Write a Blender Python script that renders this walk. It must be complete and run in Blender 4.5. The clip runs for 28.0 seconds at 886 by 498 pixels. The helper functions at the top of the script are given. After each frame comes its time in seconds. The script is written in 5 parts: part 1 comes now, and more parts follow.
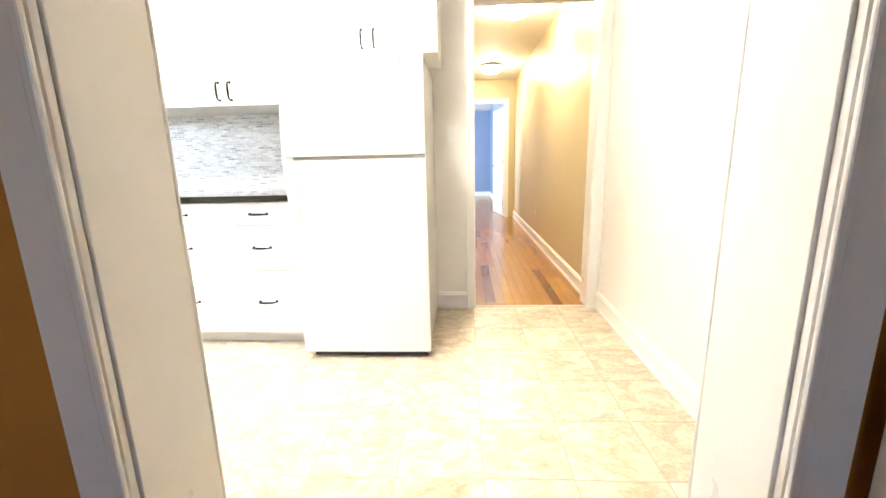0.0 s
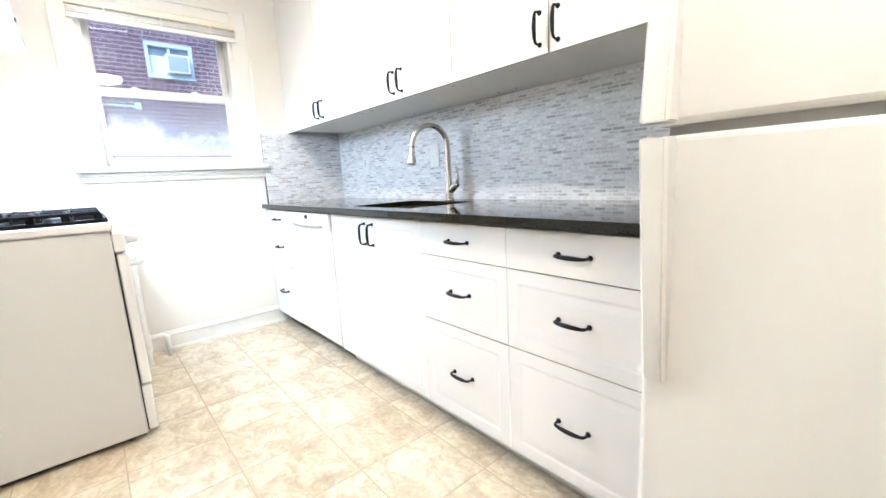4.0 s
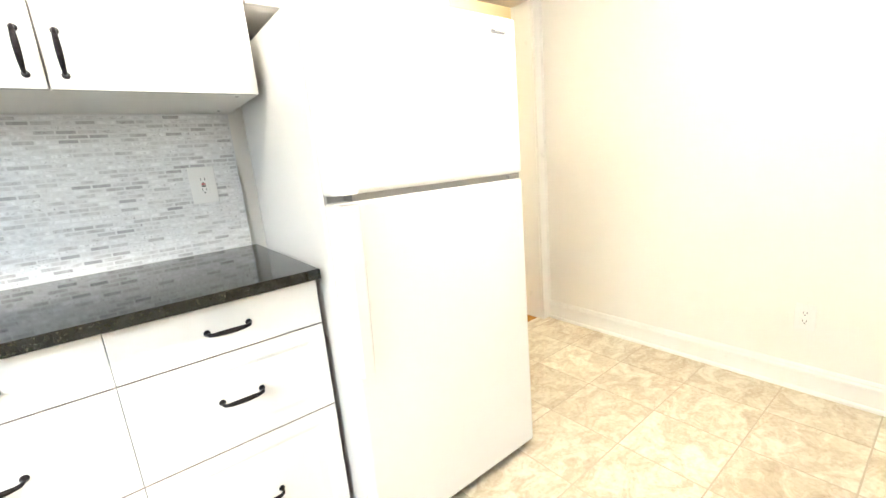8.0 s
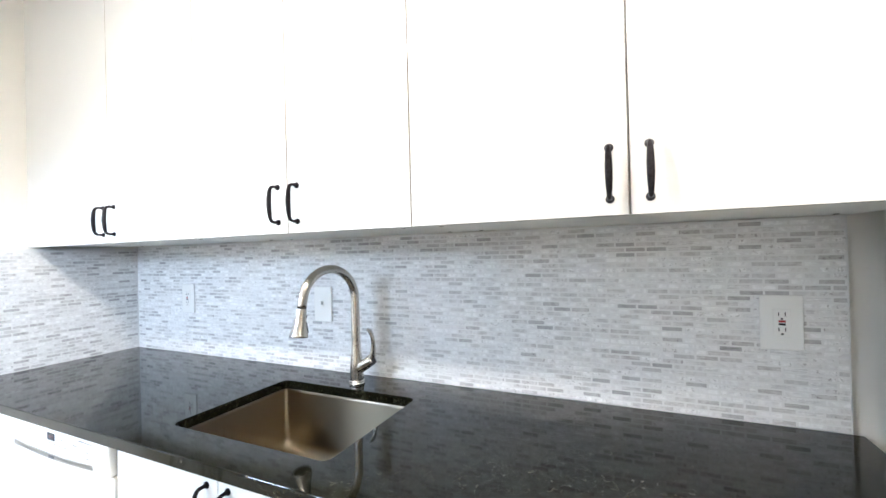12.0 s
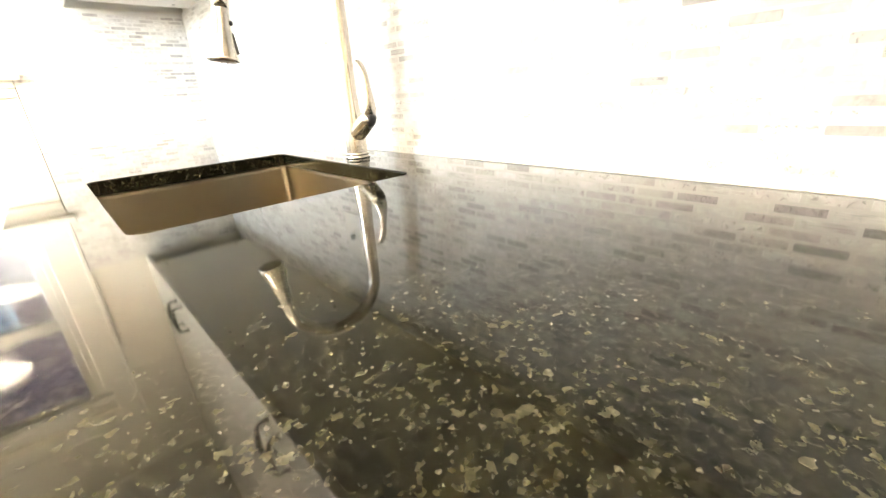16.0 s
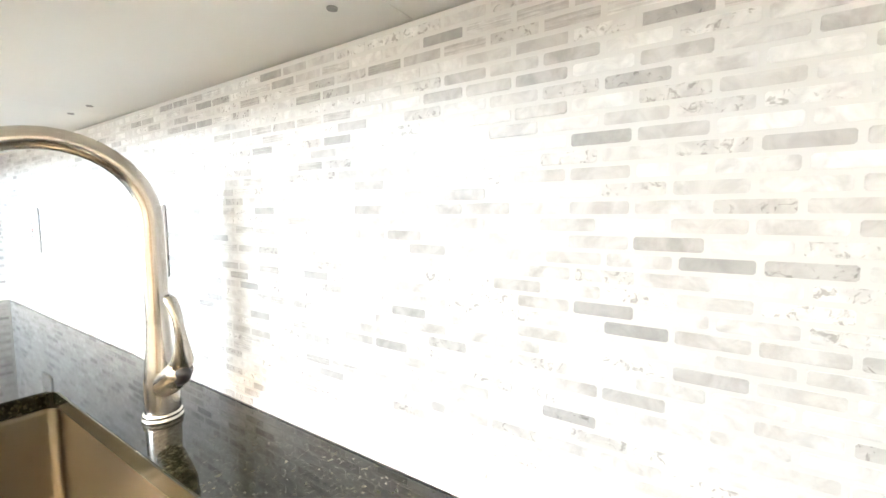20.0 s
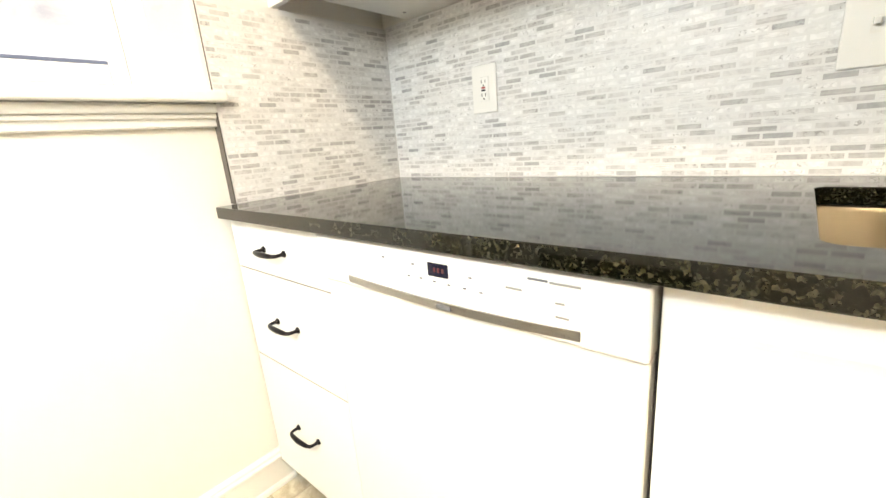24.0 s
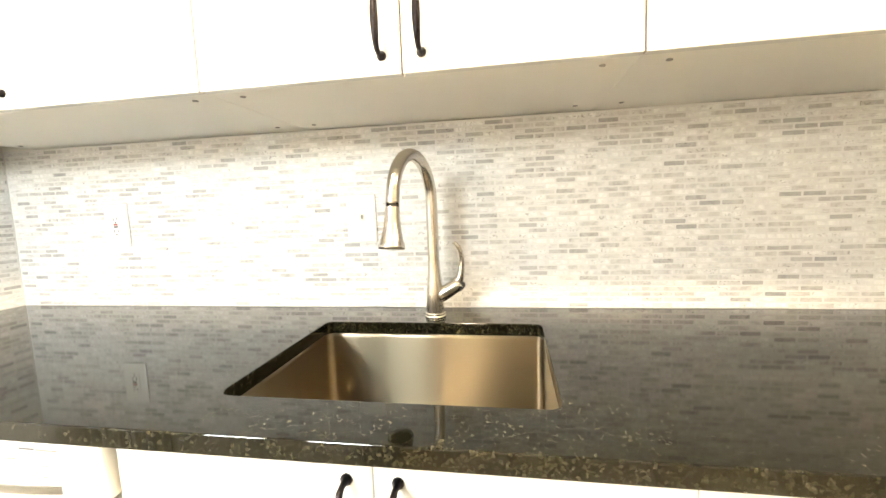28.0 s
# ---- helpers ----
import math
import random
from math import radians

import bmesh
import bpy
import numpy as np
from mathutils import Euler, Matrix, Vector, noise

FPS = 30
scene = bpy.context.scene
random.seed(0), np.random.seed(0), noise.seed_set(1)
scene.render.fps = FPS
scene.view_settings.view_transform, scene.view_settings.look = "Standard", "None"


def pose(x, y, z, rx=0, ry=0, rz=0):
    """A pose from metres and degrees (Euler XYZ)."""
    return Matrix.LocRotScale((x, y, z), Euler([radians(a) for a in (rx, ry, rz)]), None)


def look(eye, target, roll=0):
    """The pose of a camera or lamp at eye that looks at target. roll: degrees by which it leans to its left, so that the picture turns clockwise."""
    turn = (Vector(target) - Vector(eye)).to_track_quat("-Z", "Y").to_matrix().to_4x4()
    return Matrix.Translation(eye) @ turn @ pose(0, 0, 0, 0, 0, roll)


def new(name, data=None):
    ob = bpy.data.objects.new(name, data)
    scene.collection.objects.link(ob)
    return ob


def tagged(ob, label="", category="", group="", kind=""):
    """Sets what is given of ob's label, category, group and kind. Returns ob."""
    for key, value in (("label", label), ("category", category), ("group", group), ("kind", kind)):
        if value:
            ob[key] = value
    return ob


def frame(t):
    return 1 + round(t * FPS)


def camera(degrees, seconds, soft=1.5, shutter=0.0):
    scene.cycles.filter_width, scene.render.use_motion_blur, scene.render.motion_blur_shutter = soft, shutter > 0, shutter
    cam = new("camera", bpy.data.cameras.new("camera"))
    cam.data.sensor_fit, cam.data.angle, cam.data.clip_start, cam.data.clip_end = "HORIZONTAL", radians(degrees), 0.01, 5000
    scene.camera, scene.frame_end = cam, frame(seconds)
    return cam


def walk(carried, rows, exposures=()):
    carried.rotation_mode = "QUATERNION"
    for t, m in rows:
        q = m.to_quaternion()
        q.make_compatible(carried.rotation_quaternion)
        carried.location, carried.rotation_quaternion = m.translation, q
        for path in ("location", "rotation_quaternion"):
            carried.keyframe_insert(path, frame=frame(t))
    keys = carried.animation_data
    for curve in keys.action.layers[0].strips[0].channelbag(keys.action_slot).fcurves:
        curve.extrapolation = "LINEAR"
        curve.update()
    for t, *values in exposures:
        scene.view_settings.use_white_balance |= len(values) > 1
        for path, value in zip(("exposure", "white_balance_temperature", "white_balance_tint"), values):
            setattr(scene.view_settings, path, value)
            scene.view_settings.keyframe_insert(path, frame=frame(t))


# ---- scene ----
cam = camera(94.7, 28.0)
PATH = [
    (0, (-0.014, 0.304, 1.079), (-0.119, 2.257, 0.658), -1.3),
    (0.5, (0.044, 0.515, 1.088), (-0.119, 2.454, 0.625), -2.4),
    (1, (0.034, 0.731, 1.058), (0.062, 2.642, 0.47), -3.1),
    (1.5, (0.06, 0.939, 1.05), (0.167, 2.839, 0.436), -2.1),
    (2, (0.027, 1.219, 1.084), (-0.35, 3.113, 0.562), -1.5),
    (2.5, (-0.097, 1.427, 1.101), (-1.162, 3.07, 0.695), -2.1),
    (3, (-0.289, 1.46, 1.113), (-1.693, 2.846, 0.781), -4.2),
    (3.5, (-0.426, 1.495, 1.043), (-1.931, 2.764, 0.692), -3.1),
    (5.5, (-0.89, 1.806, 1.056), (-2.159, 3.309, 0.694), -1.2),
    (6, (-0.854, 1.818, 1.028), (-1.555, 3.634, 0.568), -2.2),
    (6.5, (-0.889, 1.838, 0.968), (-0.842, 3.726, 0.311), -3.0),
    (7, (-1.055, 1.712, 1.003), (-0.237, 3.428, 0.381), -3.8),
    (7.5, (-1.274, 1.513, 1.12), (-0.102, 3.034, 0.56), -5.4),
    (8, (-1.336, 1.417, 1.184), (-0.152, 2.972, 0.759), -5.1),
    (8.5, (-1.349, 1.414, 1.337), (-0.313, 3.104, 1.075), -3.9),
    (9, (-1.348, 1.478, 1.459), (-0.485, 3.282, 1.416), -3.8),
    (9.5, (-1.357, 1.553, 1.533), (-0.737, 3.447, 1.696), -3.6),
    (10, (-1.391, 1.655, 1.551), (-1.171, 3.615, 1.878), -2.8),
    (10.5, (-1.429, 1.799, 1.565), (-1.75, 3.737, 1.939), -1.2),
    (11, (-1.458, 1.852, 1.522), (-2.155, 3.699, 1.844), -0.5),
    (11.5, (-1.45, 1.888, 1.463), (-2.3, 3.687, 1.665), -0.8),
    (12, (-1.418, 1.936, 1.369), (-2.25, 3.755, 1.377), -1.5),
    (12.5, (-1.459, 2.07, 1.277), (-2.191, 3.917, 1.043), -1.8),
    (14.5, (-1.481, 2.547, 1.072), (-2.685, 4.039, 0.501), -1.8),
    (15, (-1.507, 2.588, 1.082), (-2.819, 3.971, 0.475), -2.9),
    (15.5, (-1.493, 2.606, 1.068), (-2.833, 3.942, 0.421), -3.4),
    (16, (-1.48, 2.602, 1.044), (-2.857, 3.859, 0.32), -3.7),
    (16.5, (-1.526, 2.579, 1.029), (-2.991, 3.707, 0.267), -4.3),
    (17, (-1.601, 2.56, 1.043), (-3.151, 3.625, 0.36), -4.5),
    (17.5, (-1.607, 2.625, 1.118), (-3.047, 3.922, 0.624), -3.2),
    (18, (-1.528, 2.754, 1.182), (-2.668, 4.367, 0.872), -2.2),
    (18.5, (-1.526, 2.841, 1.212), (-2.412, 4.624, 1.025), -2.4),
    (19, (-1.514, 2.87, 1.21), (-2.341, 4.682, 1.029), -2.5),
    (19.5, (-1.519, 2.875, 1.207), (-2.419, 4.651, 1.021), -1.5),
    (20, (-1.612, 2.839, 1.221), (-2.705, 4.505, 1.055), 0.0),
    (20.5, (-1.738, 2.758, 1.26), (-3.038, 4.278, 1.143), 1.3),
    (21, (-1.889, 2.594, 1.294), (-3.403, 3.901, 1.253), 1.7),
    (21.5, (-2.015, 2.415, 1.329), (-3.688, 3.51, 1.323), 0.4),
    (22, (-2.113, 2.322, 1.293), (-3.917, 3.186, 1.228), -0.5),
    (22.5, (-2.337, 2.28, 1.208), (-4.188, 2.999, 0.966), -3.0),
    (24.5, (-2.597, 2.079, 1.027), (-3.739, 3.631, 0.492), -4.1),
    (25, (-2.528, 2.059, 1.043), (-3.686, 3.609, 0.539), -4.2),
    (25.5, (-2.446, 1.988, 1.048), (-3.723, 3.457, 0.588), -4.5),
    (26, (-2.339, 1.846, 1.085), (-3.637, 3.303, 0.648), -5.1),
    (26.5, (-2.316, 1.79, 1.09), (-3.352, 3.452, 0.684), -5.0),
    (27, (-2.233, 1.794, 1.117), (-2.876, 3.659, 0.792), -3.3),
    (27.5, (-2.17, 1.855, 1.165), (-2.536, 3.805, 0.919), -2.6),
    (28, (-2.101, 2.081, 1.203), (-2.427, 4.042, 0.987), -2.1),
]
EXPOSURES = [
    (0.0, 2.32, 5800, 10),
    (1.0, 1.9, 5900, 10),
    (2.0, 1.9, 5800, 10),
    (3.0, 1.36, 5350, 10),
    (5.5, 1.4, 6000, 10),
    (6.5, 1.9, 6000, 6),
    (7.0, 2.1, 5900, 3),
    (8.0, 2.0, 5700, 6),
    (9.0, 1.7, 5700, 8),
    (11.0, 1.4, 5400, 10),
    (12.5, 1.62, 5750, 10),
    (14.5, 2.95, 7300, 10),
    (17.5, 2.9, 7000, 10),
    (19.0, 2.68, 6200, 10),
    (20.0, 2.65, 6350, 10),
    (21.0, 2.35, 6850, 9),
    (21.5, 1.85, 6700, 10),
    (22.0, 1.55, 6450, 10),
    (24.5, 1.45, 7700, 9),
    (26.0, 1.32, 8100, 9),
    (27.0, 1.5, 8300, 9),
    (28.0, 2.14, 7700, 9),
]
walk(cam, [(t, look(eye, target, roll)) for t, eye, target, roll in PATH], EXPOSURES)

# ---- light ----
world = bpy.data.worlds.new("world")
scene.world = world
world.use_nodes = True
wn, wl = world.node_tree.nodes, world.node_tree.links
sky = wn.new("ShaderNodeTexSky")
sky.sky_type, sky.sun_disc = "NISHITA", False
sky.sun_elevation, sky.sun_rotation = radians(35), radians(130)
wl.new(sky.outputs[0], wn["Background"].inputs[0])
wn["Background"].inputs[1].default_value = 0.15
sun_data = bpy.data.lights.new("sun", "SUN")
sun_data.energy, sun_data.angle, sun_data.color = 1.7, radians(12), (1.0, 0.95, 0.88)
sun = new("sun", sun_data)
sun.matrix_world = look((6, -10, 14), (-6, 0, 3))

LAMP_POWER = 58.0      # radiance of the ceiling domes
HALL_POWER = 30.0
HOOD_WATTS = 8.0


def area(name, at, target, size, watts, colour, size_y=0.0):
    data = bpy.data.lights.new(name, "AREA")
    data.size, data.energy, data.color = size, watts, colour
    if size_y:
        data.shape, data.size_y = "RECTANGLE", size_y
    ob = new(name, data)
    ob.matrix_world = look(at, target)
    return ob


# area lamp standing in for daylight, in an unseen opening of the far blue room
area("far_room_daylight", (-2.15, 10.6, 1.6), (2, 10.6, 0.9), 1.15, 58, (0.74, 0.86, 1.0), 1.4)

# ---- materials ----


def shader(name, rough=0.5, metal=0.0, coat=0.0, spec=0.5):
    m = bpy.data.materials.new(name)
    m.use_nodes = True
    b = m.node_tree.nodes["Principled BSDF"]
    b.inputs["Roughness"].default_value = rough
    b.inputs["Metallic"].default_value = metal
    b.inputs["Coat Weight"].default_value = coat
    b.inputs["Coat Roughness"].default_value = 0.08
    b.inputs["Specular IOR Level"].default_value = spec
    return m, m.node_tree.nodes, m.node_tree.links, b


def ramp(nodes, stops, interp="LINEAR"):
    r = nodes.new("ShaderNodeValToRGB")
    r.color_ramp.interpolation = interp
    while len(r.color_ramp.elements) < len(stops):
        r.color_ramp.elements.new(0.5)
    for e, (p, c) in zip(r.color_ramp.elements, stops):
        e.position, e.color = p, (*c, 1)
    return r


def shifted(nodes, links, rnd):
    """Object coordinates moved by a random amount for each piece, so that no two pieces show the same patch."""
    tc = nodes.new("ShaderNodeTexCoord")
    off, sc = nodes.new("ShaderNodeVectorMath"), nodes.new("ShaderNodeMath")
    off.operation, sc.operation = "ADD", "MULTIPLY"
    sc.inputs[1].default_value = 37.0
    links.new(rnd, sc.inputs[0])
    links.new(tc.outputs["Object"], off.inputs[0])
    links.new(sc.outputs[0], off.inputs[1])
    return off.outputs[0]


def noise_tex(nodes, links, scale, detail=4.0, rough=0.55, stretch=None, distort=0.0, at=None):
    at = at or nodes.new("ShaderNodeTexCoord").outputs["Object"]
    n = nodes.new("ShaderNodeTexNoise")
    n.inputs["Scale"].default_value, n.inputs["Detail"].default_value = scale, detail
    n.inputs["Roughness"].default_value, n.inputs["Distortion"].default_value = rough, distort
    if stretch:
        mp = nodes.new("ShaderNodeMapping")
        mp.inputs["Scale"].default_value = stretch
        links.new(at, mp.inputs[0])
        links.new(mp.outputs[0], n.inputs[0])
    else:
        links.new(at, n.inputs[0])
    return n


def bumped(nodes, links, b, height, strength, dist=0.002):
    bp = nodes.new("ShaderNodeBump")
    bp.inputs["Strength"].default_value, bp.inputs["Distance"].default_value = strength, dist
    links.new(height, bp.inputs["Height"])
    links.new(bp.outputs[0], b.inputs["Normal"])
    return bp


def mixed(nodes, links, fac, a, b, mode="MIX"):
    mx = nodes.new("ShaderNodeMix")
    mx.data_type, mx.blend_type = "RGBA", mode
    for sock, v in ((mx.inputs[0], fac), (mx.inputs[6], a), (mx.inputs[7], b)):
        if hasattr(v, "node"):
            links.new(v, sock)
        elif isinstance(v, tuple):
            sock.default_value = (*v, 1)
        else:
            sock.default_value = v
    return mx.outputs[2]


def painted(name, colour, rough=0.5, vary=0.04, grain=160.0, bump=0.12, coat=0.0):
    """Paint: broad faint variation, roller or brush grain as relief, uneven gloss."""
    m, n, l, b = shader(name, rough, coat=coat)
    big = noise_tex(n, l, 1.6, 5)
    dark = tuple(c * (1 - vary * 2) for c in colour)
    r = ramp(n, [(0.0, dark), (1.0, colour)])
    l.new(big.outputs[0], r.inputs[0])
    l.new(r.outputs[0], b.inputs["Base Color"])
    small = noise_tex(n, l, grain, 3)
    bumped(n, l, b, small.outputs[0], bump, 0.001)
    rr = n.new("ShaderNodeMapRange")
    rr.inputs["To Min"].default_value, rr.inputs["To Max"].default_value = rough * 0.94, min(1.0, rough * 1.06)
    mid = noise_tex(n, l, 9.0, 4)
    l.new(mid.outputs[0], rr.inputs[0])
    l.new(rr.outputs[0], b.inputs["Roughness"])
    return m


def metal(name, colour, rough=0.25, stretch=(1, 1, 1), grain=90.0, vary=0.25):
    m, n, l, b = shader(name, rough, 1.0)
    t = noise_tex(n, l, grain, 3, stretch=stretch)
    r = ramp(n, [(0.3, tuple(c * (1 - vary) for c in colour)), (0.7, colour)])
    l.new(t.outputs[0], r.inputs[0])
    l.new(r.outputs[0], b.inputs["Base Color"])
    rr = n.new("ShaderNodeMapRange")
    rr.inputs["To Min"].default_value, rr.inputs["To Max"].default_value = rough * 0.75, rough * 1.3
    l.new(t.outputs[0], rr.inputs[0])
    l.new(rr.outputs[0], b.inputs["Roughness"])
    bumped(n, l, b, t.outputs[0], 0.04, 0.0005)
    return m


def each_random(nodes, links):
    """0 to 1, its own for each object and each loose piece of a mesh."""
    oi, geo = nodes.new("ShaderNodeObjectInfo"), nodes.new("ShaderNodeNewGeometry")
    add, fr = nodes.new("ShaderNodeMath"), nodes.new("ShaderNodeMath")
    fr.operation = "FRACT"
    links.new(oi.outputs["Random"], add.inputs[0])
    links.new(geo.outputs["Random Per Island"], add.inputs[1])
    links.new(add.outputs[0], fr.inputs[0])
    return fr.outputs[0]


def glow(name, colour, strength):
    m, n, l, b = shader(name, 0.4)
    b.inputs["Base Color"].default_value = (0.9, 0.88, 0.84, 1)
    b.inputs["Emission Color"].default_value = (*colour, 1)
    b.inputs["Emission Strength"].default_value = strength
    return m


def bowl_glow(name, colour, mean):
    """Frosted bowl with its bulbs behind the middle: brightest there, dimmer towards the rim."""
    m = glow(name, colour, mean)
    n, l = m.node_tree.nodes, m.node_tree.links
    tc, flat, dist = n.new("ShaderNodeTexCoord"), n.new("ShaderNodeVectorMath"), n.new("ShaderNodeVectorMath")
    flat.operation, flat.inputs[1].default_value = "MULTIPLY", (1, 1, 0)
    dist.operation, dist.inputs[1].default_value = "DISTANCE", (0.5, 0.5, 0)
    fall = n.new("ShaderNodeMapRange")
    fall.interpolation_type = "SMOOTHSTEP"
    for k, v in (("From Min", 0.08), ("From Max", 0.20), ("To Min", mean * 9.0), ("To Max", mean * 0.30)):
        fall.inputs[k].default_value = v
    l.new(tc.outputs["Generated"], flat.inputs[0])
    l.new(flat.outputs[0], dist.inputs[0])
    l.new(dist.outputs["Value"], fall.inputs[0])
    l.new(fall.outputs[0], n["Principled BSDF"].inputs["Emission Strength"])
    return m


WALL = painted("kitchen_wall_paint", (0.80, 0.775, 0.72), 0.45, 0.02, 220, 0.15)
CEIL = painted("ceiling_paint", (0.80, 0.78, 0.74), 0.6, 0.02, 180, 0.2)
TRIM = painted("trim_gloss_paint", (0.80, 0.785, 0.745), 0.28, 0.02, 60, 0.08)
CAB = painted("cabinet_white_lacquer", (0.82, 0.81, 0.785), 0.22, 0.012, 30, 0.03)
CABIN = painted("cabinet_underside_laminate", (0.78, 0.76, 0.71), 0.45, 0.03, 40, 0.05)
APPL = painted("appliance_white_enamel", (0.82, 0.805, 0.77), 0.2, 0.012, 260, 0.10, coat=0.3)
# grayer and rougher than the white enamel, used for the stove's body
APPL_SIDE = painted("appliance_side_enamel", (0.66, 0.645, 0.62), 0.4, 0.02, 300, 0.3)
PLASTIC = painted("white_plastic", (0.82, 0.81, 0.78), 0.18, 0.01, 20, 0.02)
GASKET = painted("gray_gasket_rubber", (0.30, 0.29, 0.27), 0.6, 0.05, 40, 0.1)
BLACK = painted("black_plastic", (0.012, 0.012, 0.014), 0.3, 0.1, 60, 0.05)
PRINT = painted("gray_print", (0.16, 0.16, 0.17), 0.5, 0.1, 40, 0.0)
REDBUTTON = painted("red_plastic", (0.36, 0.03, 0.03), 0.35, 0.05, 40, 0.02)
SCREEN = painted("dark_display", (0.01, 0.01, 0.03), 0.1, 0.1, 40, 0.0)
BRONZE = metal("oil_rubbed_bronze", (0.035, 0.03, 0.032), 0.32, grain=120, vary=0.5)
NICKEL = metal("brushed_nickel", (0.62, 0.58, 0.52), 0.24, (1, 1, 14), 60, 0.12)
STEEL, _n, _l, _b = shader("brushed_stainless", 0.28, 1.0)
_b.inputs["Base Color"].default_value = (0.285, 0.243, 0.178, 1)
_b.inputs["Anisotropic"].default_value, _b.inputs["Anisotropic Rotation"].default_value = 1.0, 0.25
bumped(_n, _l, _b, noise_tex(_n, _l, 14, 3).outputs[0], 0.03, 0.001)
STRIP = metal("satin_metal_strip", (0.42, 0.41, 0.39), 0.3, (1, 1, 30), 40, 0.2)
IRON = metal("cast_iron_black", (0.02, 0.02, 0.022), 0.5, grain=150, vary=0.4)
BLUEWALL = painted("blue_gray_wall_paint", (0.21, 0.26, 0.36), 0.5, 0.03, 200, 0.15)
TANWALL = painted("tan_wall_paint", (0.55, 0.45, 0.255), 0.4, 0.04, 200, 0.18)
BROWNWALL = painted("brown_wall_paint", (0.46, 0.215, 0.035), 0.5, 0.06, 240, 0.3)
GROUT = painted("white_grout", (0.74, 0.736, 0.725), 0.8, 0.05, 300, 0.3)
# base carcass boards coloured near black for the darkness inside the cabinets
SHADED_CARCASS = painted("shaded_carcass_board", (0.10, 0.085, 0.07), 0.6, 0.06, 40, 0.05)
# brown tone that paints the shade into gaps between cabinet fronts
GAP_SHADE = painted("brown_gap_shade", (0.44, 0.39, 0.33), 0.5, 0.06, 40, 0.05)
TOEKICK = painted("toe_kick_white", (0.76, 0.75, 0.72), 0.4, 0.04, 40, 0.05)
MORTAR = painted("mortar", (0.52, 0.475, 0.55), 0.9, 0.1, 120, 0.5)
OUTFRAME = painted("pale_window_frame", (0.56, 0.70, 0.80), 0.4, 0.04, 60, 0.05)
SIDING = painted("vinyl_window_frame", (0.80, 0.79, 0.76), 0.35, 0.02, 60, 0.05)
GROUND = painted("concrete_ground", (0.34, 0.33, 0.31), 0.9, 0.12, 30, 0.5)
ROOFMAT = painted("roof_felt", (0.08, 0.08, 0.085), 0.9, 0.12, 30, 0.5)
DOME = bowl_glow("lamp_glass_lit", (1.0, 0.86, 0.69), LAMP_POWER)
HALLDOME = glow("hall_lamp_glass_lit", (1.0, 0.85, 0.58), HALL_POWER)
LED = glow("red_led", (1.0, 0.03, 0.02), 0.012)
LED.node_tree.nodes["Principled BSDF"].inputs["Base Color"].default_value = (0.08, 0.01, 0.01, 1)
BULB = glow("hood_bulb_lit", (0.92, 0.96, 1.0), 10.0)


def make_glass():
    m, n, l, b = shader("window_glass", 0.02)
    b.inputs["Transmission Weight"].default_value = 1.0
    b.inputs["IOR"].default_value = 1.45
    t = noise_tex(n, l, 1.2, 2)
    r = ramp(n, [(0.3, (0.90, 0.95, 0.97)), (0.7, (0.96, 0.98, 1.0))])
    l.new(t.outputs[0], r.inputs[0])
    l.new(r.outputs[0], b.inputs["Base Color"])
    return m


def make_dark_glass():
    m, n, l, b = shader("far_window_glass", 0.06, spec=0.9)
    t = noise_tex(n, l, 2.0, 3)
    r = ramp(n, [(0.35, (0.08, 0.12, 0.19)), (0.65, (0.20, 0.27, 0.37))])
    l.new(t.outputs[0], r.inputs[0])
    l.new(r.outputs[0], b.inputs["Base Color"])
    return m


def crystals(n, l, scale, keep, warp_size, seed):
    """Scattered angular grains: how much a grain shows, and a random tone for each."""
    tc = n.new("ShaderNodeTexCoord")
    warp = noise_tex(n, l, scale * 0.9, 3, 0.6)
    vm = n.new("ShaderNodeVectorMath")
    vm.operation = "MULTIPLY_ADD"
    vm.inputs[1].default_value = (warp_size,) * 3
    add = n.new("ShaderNodeVectorMath")
    add.inputs[1].default_value = (seed, seed * 0.7, seed * 0.3)
    l.new(tc.outputs["Object"], add.inputs[0])
    l.new(warp.outputs[1], vm.inputs[0])
    l.new(add.outputs[0], vm.inputs[2])
    v = n.new("ShaderNodeTexVoronoi")
    v.inputs["Scale"].default_value, v.inputs["Randomness"].default_value = scale, 1.0
    l.new(vm.outputs[0], v.inputs["Vector"])
    sep = n.new("ShaderNodeSeparateColor")
    l.new(v.outputs["Color"], sep.inputs[0])
    pick = ramp(n, [(keep, (0, 0, 0)), (keep + 0.01, (0.35, 0.35, 0.35)), (1.0, (1, 1, 1))])
    l.new(sep.outputs[0], pick.inputs[0])
    edge = ramp(n, [(0.12, (1, 1, 1)), (0.52, (0, 0, 0))])
    l.new(v.outputs["Distance"], edge.inputs[0])
    fl = n.new("ShaderNodeMath")
    fl.operation = "MULTIPLY"
    l.new(pick.outputs[0], fl.inputs[0])
    l.new(edge.outputs[0], fl.inputs[1])
    return fl.outputs[0], sep.outputs[1]


